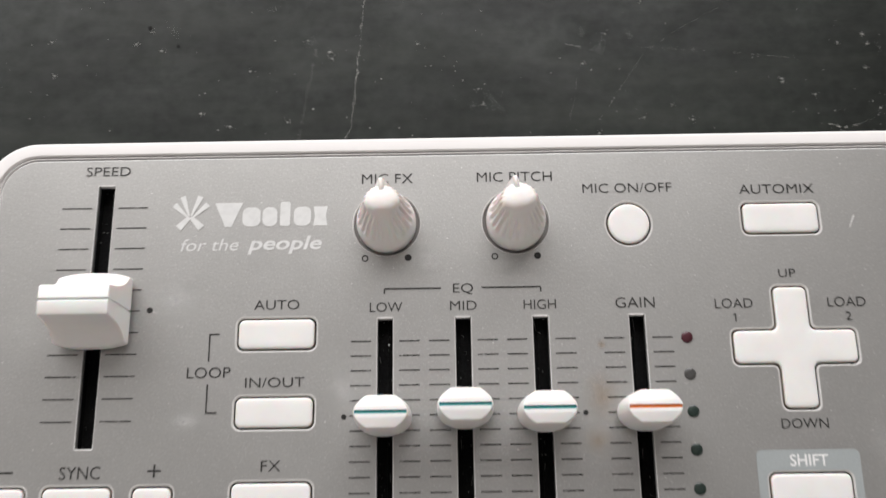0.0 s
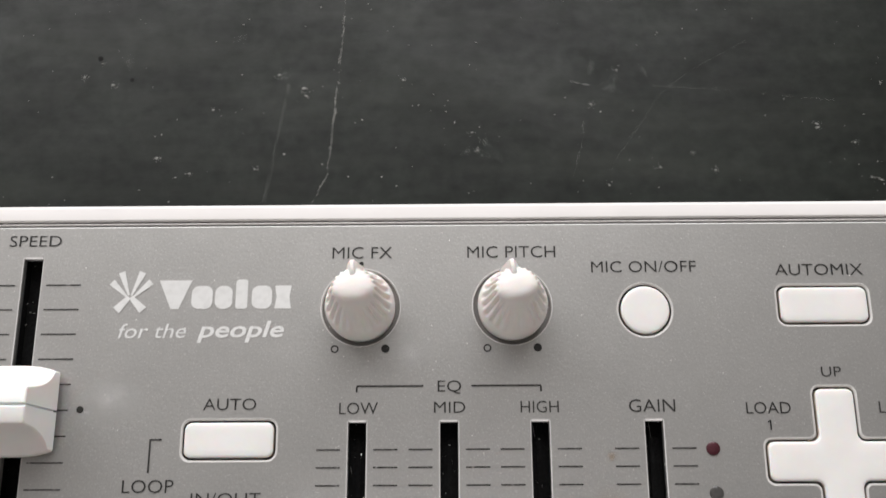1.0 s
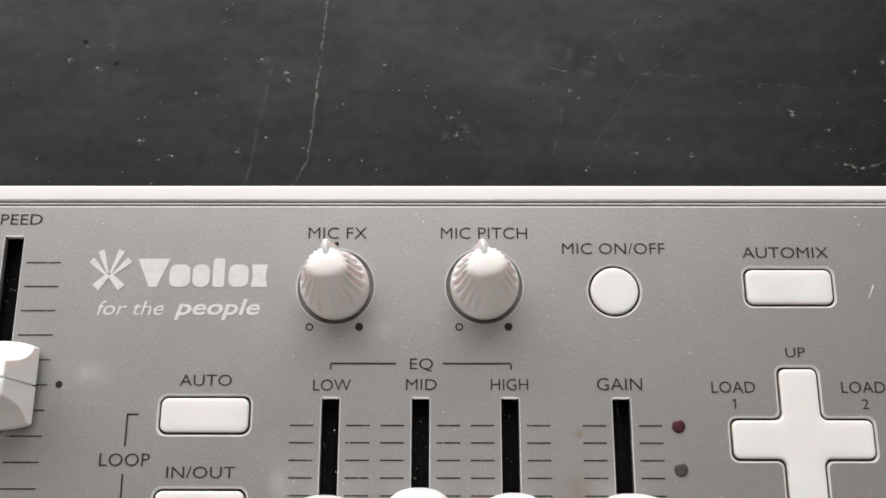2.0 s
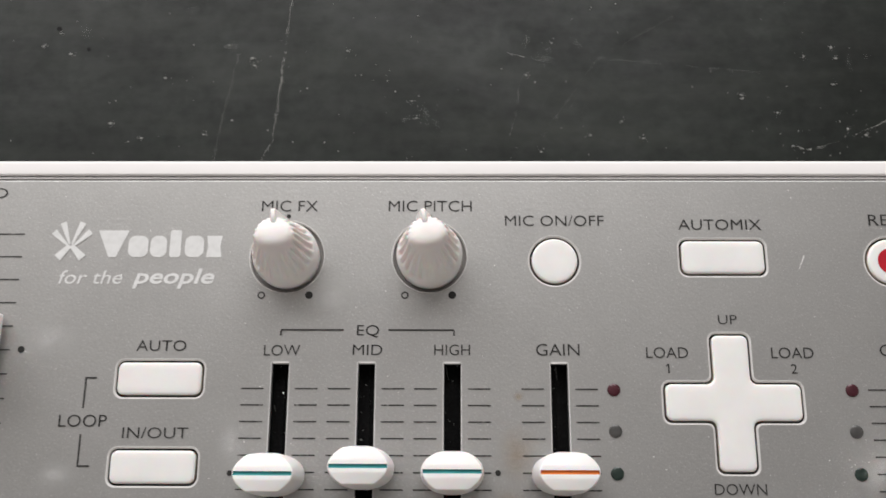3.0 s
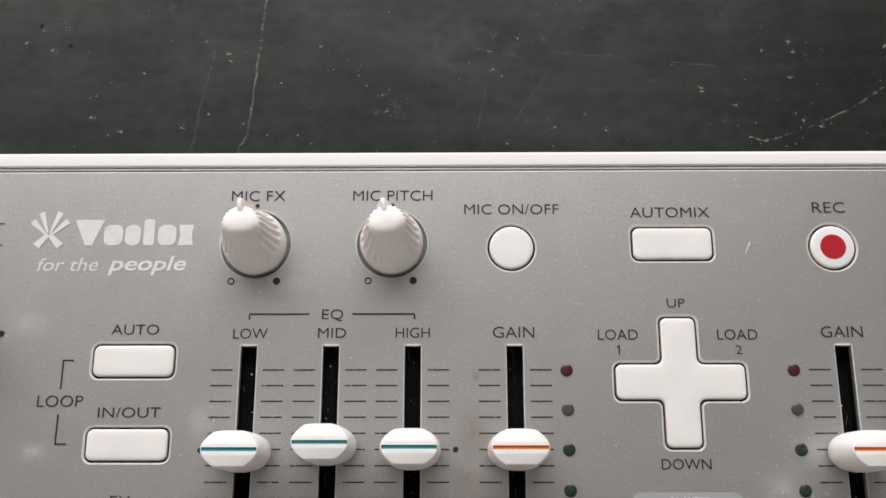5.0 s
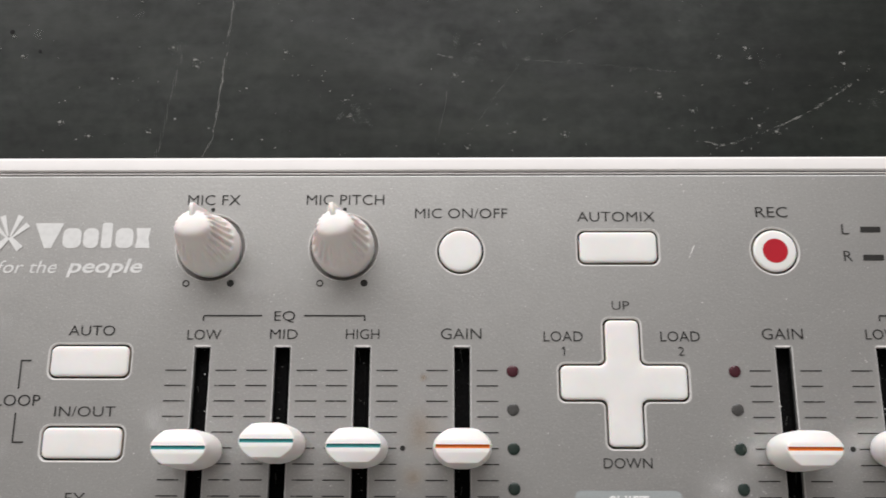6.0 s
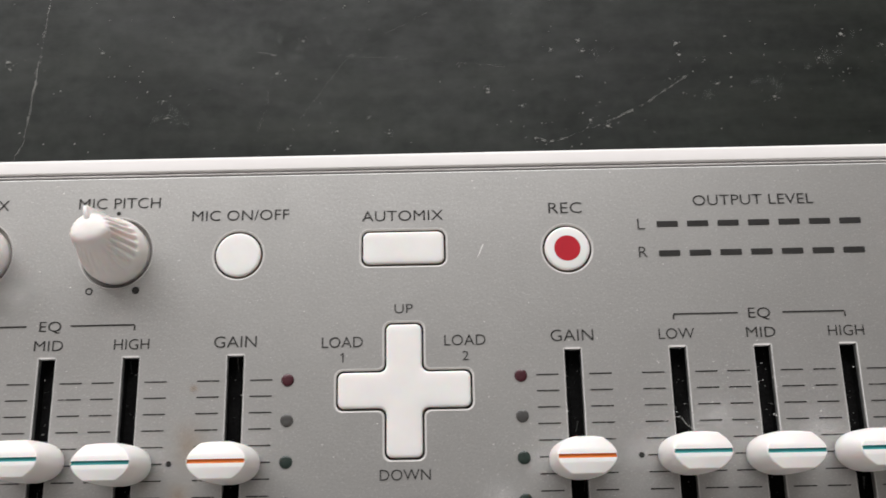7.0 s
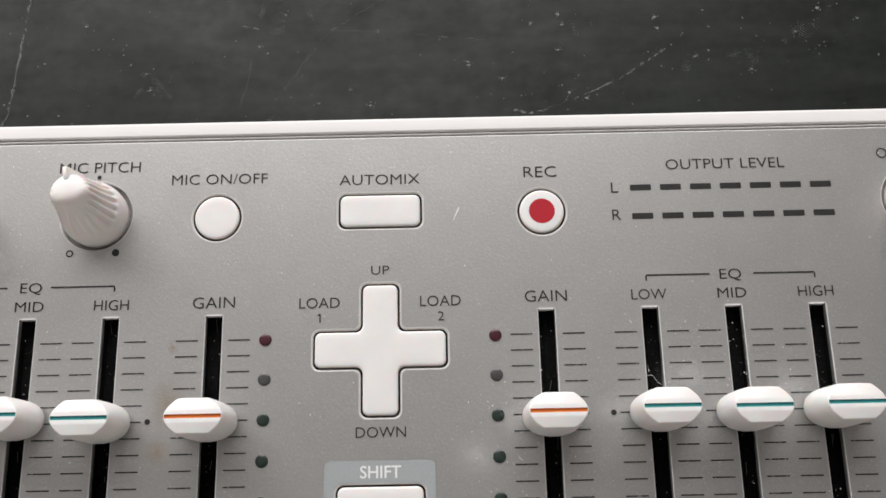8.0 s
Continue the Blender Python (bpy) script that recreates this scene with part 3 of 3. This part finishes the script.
for x, y in SLOTS:
    tick_marks(x, 0.283, 0.3612, 0.345, 0.845)
tick_marks(SPEED[0], 3.84, 0.5415, 0.34, 1.10)


def printed_lines(name, rects, mat=INK):
    bm = bmesh.new()
    for q in rects:
        flat(bm, *q)
    part(name, bm, mat, ctl, smooth=0)


L = 0.017
for s in (-1, 1):
    a, b, c, d = (-10.03, -8.62, -7.61, -6.14) if s < 0 else (6.14, 7.61, 8.62, 10.03)
    printed_lines("printed_bracket", [(a, b, 1.60 - L, 1.60 + L), (a - L, a + L, 1.47, 1.60 - L), (c, d, 1.60 - L, 1.60 + L), (d - L, d + L, 1.47, 1.60 - L)])
printed_lines("printed_bracket", [(-14.32, -14.08, 0.51 - L, 0.51 + L), (-14.32 - L, -14.32 + L, -0.16, 0.51 + L),
                                  (-14.315 - L, -14.315 + L, -1.405 + L, -0.73), (-14.315 - L, -14.06, -1.405 - L, -1.405 + L)])

WORDS = [("SPEED", -17.77, -16.62, 4.72, 4.97), ("MIC FX", -10.62, -9.31, 4.395, 4.66), ("MIC PITCH", -7.66, -5.73, 4.395, 4.66),
         ("MIC ON/OFF", -4.96, -2.68, 4.045, 4.30), ("AUTOMIX", -0.965, 0.945, 3.955, 4.21), ("REC", 3.42, 4.20, 4.06, 4.33),
         ("OUTPUT LEVEL", 6.82, 9.65, 4.185, 4.44), ("L", 5.48, 5.65, 3.625, 3.89), ("R", 5.465, 5.67, 2.945, 3.21), ("O", 11.87, 12.13, 4.36, 4.62),
         ("EQ", -8.32, -7.82, 1.475, 1.715), ("EQ", 7.84, 8.34, 1.475, 1.715),
         ("LOW", -10.39, -9.58, 1.015, 1.26), ("MID", -8.40, -7.74, 1.03, 1.27), ("HIGH", -6.58, -5.78, 1.03, 1.275), ("GAIN", -4.31, -3.34, 1.03, 1.295),
         ("GAIN", 3.32, 4.29, 1.03, 1.295), ("LOW", 5.77, 6.58, 1.03, 1.275), ("MID", 7.75, 8.41, 1.03, 1.27), ("HIGH", 9.60, 10.41, 1.03, 1.275),
         ("AUTO", -13.26, -12.14, 1.115, 1.36), ("IN/OUT", -13.40, -11.96, -0.81, -0.57), ("FX", -12.94, -12.47, -2.80, -2.54),
         ("LOOP", -14.83, -13.77, -0.565, -0.30), ("SYNC", -17.71, -16.74, -2.925, -2.63), ("UP", -0.21, 0.21, 1.745, 1.96),
         ("LOAD", -1.86, -0.93, 0.98, 1.225), ("LOAD", 0.915, 1.85, 0.98, 1.225), ("2", 1.32, 1.46, 0.64, 0.85),
         ("DOWN", -0.55, 0.565, -1.965, -1.73)]
for text, x0, x1, y0, y1 in WORDS:
    link_mesh("printed_word", lettering(text, x0, x1, y0, y1, bold=-0.007), INK, ctl, smooth=0)
printed_lines("printed_sign", [(-15.62, -15.30, -2.75 - 0.02, -2.75 + 0.02), (-15.48, -15.44, -2.9, -2.772), (-15.48, -15.44, -2.728, -2.6)])
printed_lines("printed_sign", [(-19.14, -18.81, -2.77, -2.73)])

bm = bmesh.new()
stroke(bm, -1.378, 0.64, 0.0145, -1.378, 0.85, 0.0145)
stroke(bm, -1.432, 0.80, 0.011, -1.385, 0.84, 0.013, 0.0135)
part("printed_word", bm, INK, ctl, smooth=0)

# printed dots
for x, y, r, inner in ((-10.52, 2.395, 0.085, 0.055), (-9.435, 2.40, 0.088, 0), (-7.255, 2.40, 0.085, 0.055), (-6.18, 2.405, 0.088, 0),
                       (-9.98, 4.275, 0.05, 0), (-6.70, 4.275, 0.05, 0), (-15.855, 1.143, 0.075, 0), (-10.99, -1.545, 0.062, 0), (-5.186, -1.522, 0.062, 0), (5.186, -1.522, 0.062, 0)):
    part("printed_dot", disc(bmesh.new(), x, y, r, inner=inner), INK, ctl, smooth=0)

# the maker's mark, as plain white shapes: a fan of strokes and a row of blocks, and the words below them


for k, (x0, y0, w0, x1, y1, w1) in enumerate(((-15.06, 3.56, 0.02, -15.42, 3.90, 0.075), (-15.03, 3.60, 0.02, -15.22, 4.12, 0.075),
                                              (-14.97, 3.60, 0.02, -14.76, 4.12, 0.075), (-14.93, 3.56, 0.02, -14.56, 3.90, 0.075),
                                              (-15.02, 3.56, 0.05, -15.28, 3.27, 0.095), (-14.98, 3.56, 0.05, -14.70, 3.27, 0.095))):
    bm = bmesh.new()
    stroke(bm, x0, y0, w0, x1, y1, w1, 0.012 + 0.0015 * k)
    part("maker_stroke", bm, BRAND_INK, ctl, "worn white printed stroke", smooth=0)


def blocks(name, shapes, z=0.012):
    for pts in shapes:
        bm = bmesh.new()
        bm.faces.new([bm.verts.new((x * CM, y * CM, z * CM)) for x, y in pts])
        part(name, bm, BRAND_INK, ctl, "worn white printed block", smooth=0)


blocks("maker_mark", [[(-14.38, 3.93), (-14.10, 3.29), (-13.93, 3.29), (-13.66, 3.93)]]
       + [moved(rounded(w / 2, 0.255, 0.16), x, 3.545) for x, w in ((-13.43, 0.46), (-12.96, 0.38), (-12.13, 0.44))]
       + [moved(rounded(0.13, 0.325, 0.06), -12.57, 3.615), [(-11.85, 3.29), (-11.49, 3.29), (-11.53, 3.545), (-11.49, 3.80), (-11.85, 3.80), (-11.81, 3.545)]])
link_mesh("printed_word", lettering("for the", -15.19, -13.73, 2.66, 2.99, 0.22, 0.0, fit_to="x"), BRAND_INK, ctl, "worn white slanted words", smooth=0)
link_mesh("printed_word", lettering("people", -13.49, -11.62, 2.67, 3.03, 0.22, 0.018, fit_to="x"), BRAND_INK, ctl, "worn white bold slanted word", smooth=0)

# status lights
for s in (-1, 1):
    for k in range(5):
        m, lab = ((LED_RED, "unlit dark red light"), (LED_GREY, "unlit grey light"), (LED_GREEN, "unlit dark green light"))[min(k, 2)]
        y = 0.272 - 0.9 * k
        bm = loft([(moved(circle(q, 28), s * 2.615, y), z) for q, z in ((0.145, 0.004), (0.14, 0.02), (0.11, 0.032), (0.05, 0.038))])
        part("status_light", bm, m, ctl, lab)
for y0, y1 in ((3.675, 3.82), (2.965, 3.11)):
    for k in range(7):
        x = 5.93 + 0.7115 * k
        part("meter_bar", loft([(moved(rounded(0.25 - i, 0.0725 - i, 0.02, 2), x + 0.25, (y0 + y1) / 2), z) for i, z in ((0, 0.004), (0.004, 0.012))]), BAR_LENS, ctl, "unlit dark meter segment", smooth=0)

# press keys, each in a bare white surround; brown shade painted on the sides
def key_levels(outline, rise):
    return [(outline(0.0), -0.6), (outline(0.0), rise - 0.13), (outline(0.0), rise - 0.045), (outline(0.009), rise - 0.020), (outline(0.028), rise - 0.006), (outline(0.06), rise), (outline(0.17), rise + 0.003)]


def key(name, outline, label, rise=0.045, margin=0.092):
    part("key_surround", loft([(outline(i), z) for i, z in ((0.0, -0.01), (0.0, 0.002), (0.005, 0.006), (0.014, 0.004), (0.045, -0.016), (0.047, -0.06))], False), SURROUND, ctl,
         "bare white edge round a key", smooth=40)
    part("key_well", loft([(outline(0.047), -0.06), (outline(0.047), -0.6)], False), GAP, ctl, "black gap round a key", smooth=0)
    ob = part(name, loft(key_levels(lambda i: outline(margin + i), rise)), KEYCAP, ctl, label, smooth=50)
    # upright faces get the painted brown shade
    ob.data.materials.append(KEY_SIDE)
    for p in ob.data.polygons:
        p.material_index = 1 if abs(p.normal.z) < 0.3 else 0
    return ob


def rect_outline(x0, x1, y0, y1):
    return lambda i: moved(rounded((x1 - x0) / 2 - i, (y1 - y0) / 2 - i, 0.215 - i * 0.7), (x0 + x1) / 2, (y0 + y1) / 2)


def round_outline(x, y, r):
    return lambda i: moved(circle(r - i), x, y)


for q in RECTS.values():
    key("press_key", rect_outline(*q), "white rectangular key, brown shade painted on its sides")
round_keys = [key("round_key", round_outline(*q), "white round key, brown shade painted on its sides") for q in ROUNDS]
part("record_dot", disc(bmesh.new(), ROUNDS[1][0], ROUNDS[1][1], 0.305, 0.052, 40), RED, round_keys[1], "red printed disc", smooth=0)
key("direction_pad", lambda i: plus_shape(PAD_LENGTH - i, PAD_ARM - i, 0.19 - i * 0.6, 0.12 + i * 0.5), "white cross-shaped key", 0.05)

# the framed field round the shift key
bm = bmesh.new()
outer = moved(rounded(1.22, 0.825, 0.15), -0.015, -3.285)
inner = moved(rounded(1.02, 0.43, 0.2), 0.0, -3.37)
vo = [bm.verts.new((x * CM, y * CM, 0.008 * CM)) for x, y in outer]
vi = [bm.verts.new((x * CM, y * CM, 0.008 * CM)) for x, y in inner]
for k in range(len(vo)):
    j = (k + 1) % len(vo)
    bm.faces.new((vo[k], vo[j], vi[j], vi[k]))
part("shift_field", bm, SHIFT_INK, ctl, "pale blue-grey printed field", smooth=0)
link_mesh("printed_word", lettering("SHIFT", -0.45, 0.45, -2.835, -2.575, bold=0.012, z=0.014), INK_WHITE, ctl, "white printed word", smooth=0)

# rotary knobs: a fluted bell with a pointer fin, in a dark ring
PROFILE = ((0.735, -0.2), (0.748, 0.06), (0.75, 0.18), (0.744, 0.27), (0.726, 0.37), (0.709, 0.46), (0.697, 0.52), (0.688, 0.56), (0.680, 0.60), (0.668, 0.66), (0.637, 0.80), (0.603, 0.96), (0.568, 1.12),
           (0.536, 1.27), (0.517, 1.36), (0.50, 1.44), (0.484, 1.51), (0.468, 1.57), (0.448, 1.625), (0.415, 1.68), (0.36, 1.728), (0.275, 1.76), (0.17, 1.778), (0.06, 1.785))


def scoop(r, z, a):
    """The radius with the hollow that runs up to the crown, deepest towards the user."""
    near = max(0.0, -math.sin(a)) ** 1.1
    return r * (1 - 0.44 * near * math.exp(-((z - 1.62) / 0.33) ** 2)) - 0.025 * math.exp(-((z - 1.02) / 0.32) ** 2)


def flute(z, a):
    """How deep the flutes are at a height and bearing: deep at the sides, faint towards the user, ending bluntly above the skirt."""
    lift = 0.30 * max(0.0, -math.sin(a))
    side = 0.010 + 0.064 * abs(math.cos(a)) ** 1.4 + 0.03 * max(0.0, math.sin(a))
    return side * max(0.0, min(1.0, (z - 0.53) / 0.06)) * max(0.0, min(1.0, (1.69 - lift - z) / 0.16))


N = 264
knob_bm = []
for kx, ky, turn in KNOBS:
    levels = []
    for r, z in PROFILE:
        pts = []
        for k in range(N):
            a = 2 * math.pi * k / N
            q = scoop(r, z, a) - flute(z, a) * (0.5 + 0.5 * math.cos(a * 22)) ** 1.5
            pts.append((q * math.cos(a), q * math.sin(a)))
        levels.append((pts, z))
    holder = part("rotary_knob", loft(levels), KNOB, ctl, "ivory fluted rotary knob", smooth=70)
    holder.matrix_basis = pose(kx * CM, ky * CM, 0, 0, 0, turn)
    # the fin runs from the crown over the far shoulder
    bm = bmesh.new()
    prof = [(0.26, 1.60), (0.26, 1.75), (0.36, 1.795), (0.52, 1.80), (0.585, 1.775), (0.605, 1.71), (0.61, 1.5), (0.625, 1.2), (0.65, 0.9), (0.68, 0.62), (0.5, 0.6), (0.35, 1.2)]
    rows = []
    for side in (-1.0, -0.6, 0.6, 1.0):
        drop = 0.03 if abs(side) == 1 else 0.0
        rows.append([bm.verts.new((side * (0.058 + 0.22 * max(0.0, min(0.5, 1.74 - z))) * CM, (y - (drop if y > 0.52 else 0)) * CM, (z - (drop if z > 1.65 else 0)) * CM)) for y, z in prof])
    for a, b in zip(rows, rows[1:]):
        for k in range(len(prof)):
            j = (k + 1) % len(prof)
            bm.faces.new((a[k], a[j], b[j], b[k]))
    bm.faces.new(rows[0][::-1])
    bm.faces.new(rows[-1])
    bmesh.ops.recalc_face_normals(bm, faces=bm.faces)
    part("pointer", bm, KNOB, holder, smooth=40)
    rr = bmesh.new()
    ro, ri = circle(0.90, 64), circle(0.70, 64)
    a = [rr.verts.new(((x + kx) * CM, (y + ky) * CM, -0.19 * CM)) for x, y in ro]
    b = [rr.verts.new(((x + kx) * CM, (y + ky) * CM, -0.19 * CM)) for x, y in ri]
    for k in range(64):
        j = (k + 1) % 64
        rr.faces.new((a[k], a[j], b[j], b[k]))
    part("knob_recess", rr, RECESS, ctl, "dark ring round a knob", smooth=0)

# slide faders: an oval body that ends in a faceted plate with a coloured groove
YS = [-1, -0.97, -0.9, -0.78, -0.62, -0.45, -0.28, -0.12, 0.12, 0.28, 0.45, 0.62, 0.78, 0.9, 0.97, 1]


def cap_outline(blend, inset=0.0):
    """From the oval foot (0) to the faceted plate (1)."""
    side = []
    for v in YS:
        v = v * 1.0
        oval = 0.665 * max(1 - abs(v) ** 2.2, 0.02) ** (1 / 2.2)
        plate = 0.335 + 0.285 * (1 - abs(v) ** 1.9)
        half = oval * (1 - blend) + plate * blend - inset
        depth = (0.445 * (1 - blend) + 0.365 * blend - inset) * v
        side.append((half, depth))
    return side + [(-x, y) for x, y in side[::-1]]


CAP_TOP = 1.44
CAP_LEVELS = [(0.0, 0.03, 0.12), (0.0, 0.0, 0.17), (0.02, 0.0, 0.5), (0.10, 0.0, 0.8), (0.25, 0.0, 1.0), (0.5, 0.0, 1.18), (0.8, 0.0, 1.32), (1.0, 0.0, 1.40), (1.0, 0.008, 1.428), (1.0, 0.022, CAP_TOP)]


def fader(x, y, paint, word):
    bm = loft([(cap_outline(b, i), z) for b, i, z in CAP_LEVELS], False, True)
    bm.verts.ensure_lookup_table()
    n = len(YS)
    last = bm.verts[:][-2 * n:]
    for k in range(n - 1):
        if k == n // 2 - 1:
            continue
        bm.faces.new((last[k], last[k + 1], last[2 * n - 2 - k], last[2 * n - 1 - k]))
    ob = part("slide_fader", bm, CAP, ctl, "white oval fader with a %s line" % word, smooth=38)
    ob.matrix_basis = pose(x * CM, y * CM, 0)
    # the painted groove
    g = bmesh.new()
    c = cap_outline(1.0, 0.022)
    (xa, ya), (xb, yb) = c[n // 2 - 1], c[n // 2]
    rows = [[g.verts.new((s * xa * CM, yy * CM, zz * CM)) for s in (-1, 1)] for yy, zz in ((ya, CAP_TOP), (ya * 0.35, CAP_TOP - 0.03), (yb * 0.35, CAP_TOP - 0.03), (yb, CAP_TOP))]
    for p, q in zip(rows, rows[1:]):
        g.faces.new((p[0], p[1], q[1], q[0]))
    part("line", g, paint, ob, "%s painted groove" % word, smooth=0)
    part("stem", box(bmesh.new(), -0.13, 0.13, -0.3, 0.3, -0.44, 0.13, CM), GAP, ob, smooth=0)
    return ob


for k, (x, y) in enumerate(SLOTS):
    fader(x, y, *((ORANGE, "orange") if k in (3, 4) else (TEAL, "teal")))

# the large speed fader: two scooped halves with a groove between
def speed_fader(x, y):
    bm = bmesh.new()
    for s in (-1, 1):
        prof = [(0.02, 0.15), (0.02, 1.53), (0.04, 1.555), (0.30, 1.545), (0.335, 1.52)]
        for k in range(1, 11):
            u = k / 10
            prof.append(((1 - u) ** 2 * 0.345 + 2 * u * (1 - u) * 0.45 + u * u * 0.86, (1 - u) ** 2 * 1.51 + 2 * u * (1 - u) * 0.62 + u * u * 0.40))
        prof += [(0.88, 0.34), (0.88, 0.15)]
        rows = []
        for xs in (-1, -0.97, -0.85, -0.6, -0.3, 0, 0.3, 0.6, 0.85, 0.97, 1):
            edge = 0.02 if abs(xs) == 1 else 0.0
            row = []
            for q, z in prof:
                bow = max(0.0, q - 0.35) * 0.22 * abs(xs) ** 3
                row.append(bm.verts.new((xs * (0.87 - 0.055 * z / 1.5) * CM, s * (q - bow - (edge if q > 0.1 else 0)) * CM, (z - (edge if z > 1.0 else 0)) * CM)))
            rows.append(row)
        for a, b in zip(rows, rows[1:]):
            for k in range(len(prof)):
                j = (k + 1) % len(prof)
                bm.faces.new((a[k], a[j], b[j], b[k]))
        bm.faces.new(rows[0])
        bm.faces.new(rows[-1][::-1])
    box(bm, -0.80, 0.80, -0.05, 0.05, 0.16, 1.50, CM)
    bmesh.ops.scale(bm, vec=(1.025, 1.065, 1.0), verts=bm.verts)
    bmesh.ops.recalc_face_normals(bm, faces=bm.faces)
    ob = part("speed_fader", bm, CAP, ctl, "large white scooped fader with a centre groove", smooth=38)
    ob.matrix_basis = pose(x * CM, y * CM, 0)
    part("stem", box(bmesh.new(), -0.13, 0.13, -0.4, 0.4, -0.44, 0.16, CM), GAP, ob, smooth=0)


speed_fader(-17.17, 1.09)

# wear on the panel: lint, dust, a nick and a yellowed stain
bm = bmesh.new()
for k in range(620):
    fleck(bm, rng.uniform(-20, 14), rng.uniform(-3.9, 5.2), 0.007 + 0.018 * rng.random() ** 3, 0.008, slim=0.6)
for cx, cy, n in ((2.2, -2.4, 26), (6.9, -0.8, 40), (-10.9, -0.8, 16), (-8.9, 2.4, 24), (-15.2, 1.2, 10), (1.9, -1.8, 14), (-18.1, 2.7, 5), (9.1, -1.2, 20), (2.9, -2.2, 30), (3.3, -3.1, 26), (5.2, -1.2, 18), (8.0, -0.2, 24)):
    for k in range(n):
        fleck(bm, rng.gauss(cx, 0.55), rng.gauss(cy, 0.6), 0.007 + 0.018 * rng.random() ** 2, 0.008, slim=0.5)
part("dust", bm, LINT, ctl, "fine pale dust on the panel", smooth=0)["kind"] = "stuff"
# dust films; those beside the faders double as painted glow from the caps
for x, y, w, d in ((6.95, -0.75, 0.9, 0.7), (9.1, -1.1, 0.8, 0.8), (5.2, -1.45, 0.7, 0.5), (3.0, -1.6, 0.6, 0.5), (-11.0, -0.9, 0.5, 0.7), (-8.9, 2.3, 0.7, 0.6),
                   (-15.2, 1.4, 0.9, 0.6), (2.1, -2.4, 0.8, 0.7), (-14.8, -1.6, 0.7, 0.4)):
    bm = bmesh.new()
    bm.faces.new([bm.verts.new((px, py, 0)) for px, py in circle(1.0, 40)])
    ob = part("dust_glow_film", bm, DUST_GLOW, ctl, "thin pale film of dust and painted glow from the caps", smooth=0)
    ob.matrix_basis = Matrix.LocRotScale((x * CM, y * CM, 0.004 * CM), None, (w * CM, d * CM, 1.0))
bm = bmesh.new()
for x, y0, y1, half in SLOT_SIDES:
    for k in range(26):
        fleck(bm, x + rng.uniform(-half, half), rng.uniform(y0, y1), 0.010 + 0.022 * rng.random() ** 2, -0.395 if rng.random() < 0.3 else -0.445, slim=0.25 + 0.5 * rng.random())
    for k in range(2):
        u, v = x + rng.uniform(-0.8, 0.8) * half, rng.uniform(y0, y1)
        stroke(bm, u, v, 0.003, u + rng.uniform(-0.06, 0.06), v + rng.uniform(0.1, 0.4), 0.006, -0.39)
part("lint", bm, DUST, ctl, "pale lint in the fader slots", smooth=0)["kind"] = "stuff"
bm = bmesh.new()
stroke(bm, 1.72, 3.02, 0.006, 1.86, 3.34, 0.016)
part("nick", bm, LINT, ctl, "small pale scratch", smooth=0)
for x, y, w, d in ((-4.78, -1.15, 0.55, 0.85), (-4.72, 0.12, 0.17, 0.17), (-4.9, -2.2, 0.5, 0.5)):
    bm = bmesh.new()
    bm.faces.new([bm.verts.new((px, py, 0)) for px, py in circle(1.0, 40)])
    ob = part("stain", bm, STAIN, ctl, "faint yellowed stain", smooth=0)
    ob.matrix_basis = Matrix.LocRotScale((x * CM, y * CM, 0.006 * CM), None, (w * CM, d * CM, 1.0))
# a hair lying in a fader slot
cu = bpy.data.curves.new("hair", "CURVE")
cu.dimensions, cu.bevel_depth, cu.bevel_resolution = "3D", 0.000032, 1
sp = cu.splines.new("POLY")
sp.points.add(15)
for k, p in enumerate(sp.points):
    u = k / 15
    p.co = ((5.98 + 0.46 * u + 0.03 * math.sin(9 * u)) * CM, (-0.72 - 0.25 * u + 0.05 * math.sin(6 * u)) * CM, 0.03 * CM, 1)
tmp = bpy.data.objects.new("hair", cu)
me = bpy.data.meshes.new_from_object(tmp)
bpy.data.objects.remove(tmp)
link_mesh("hair", me, LINT, ctl, "pale hair across a slot")
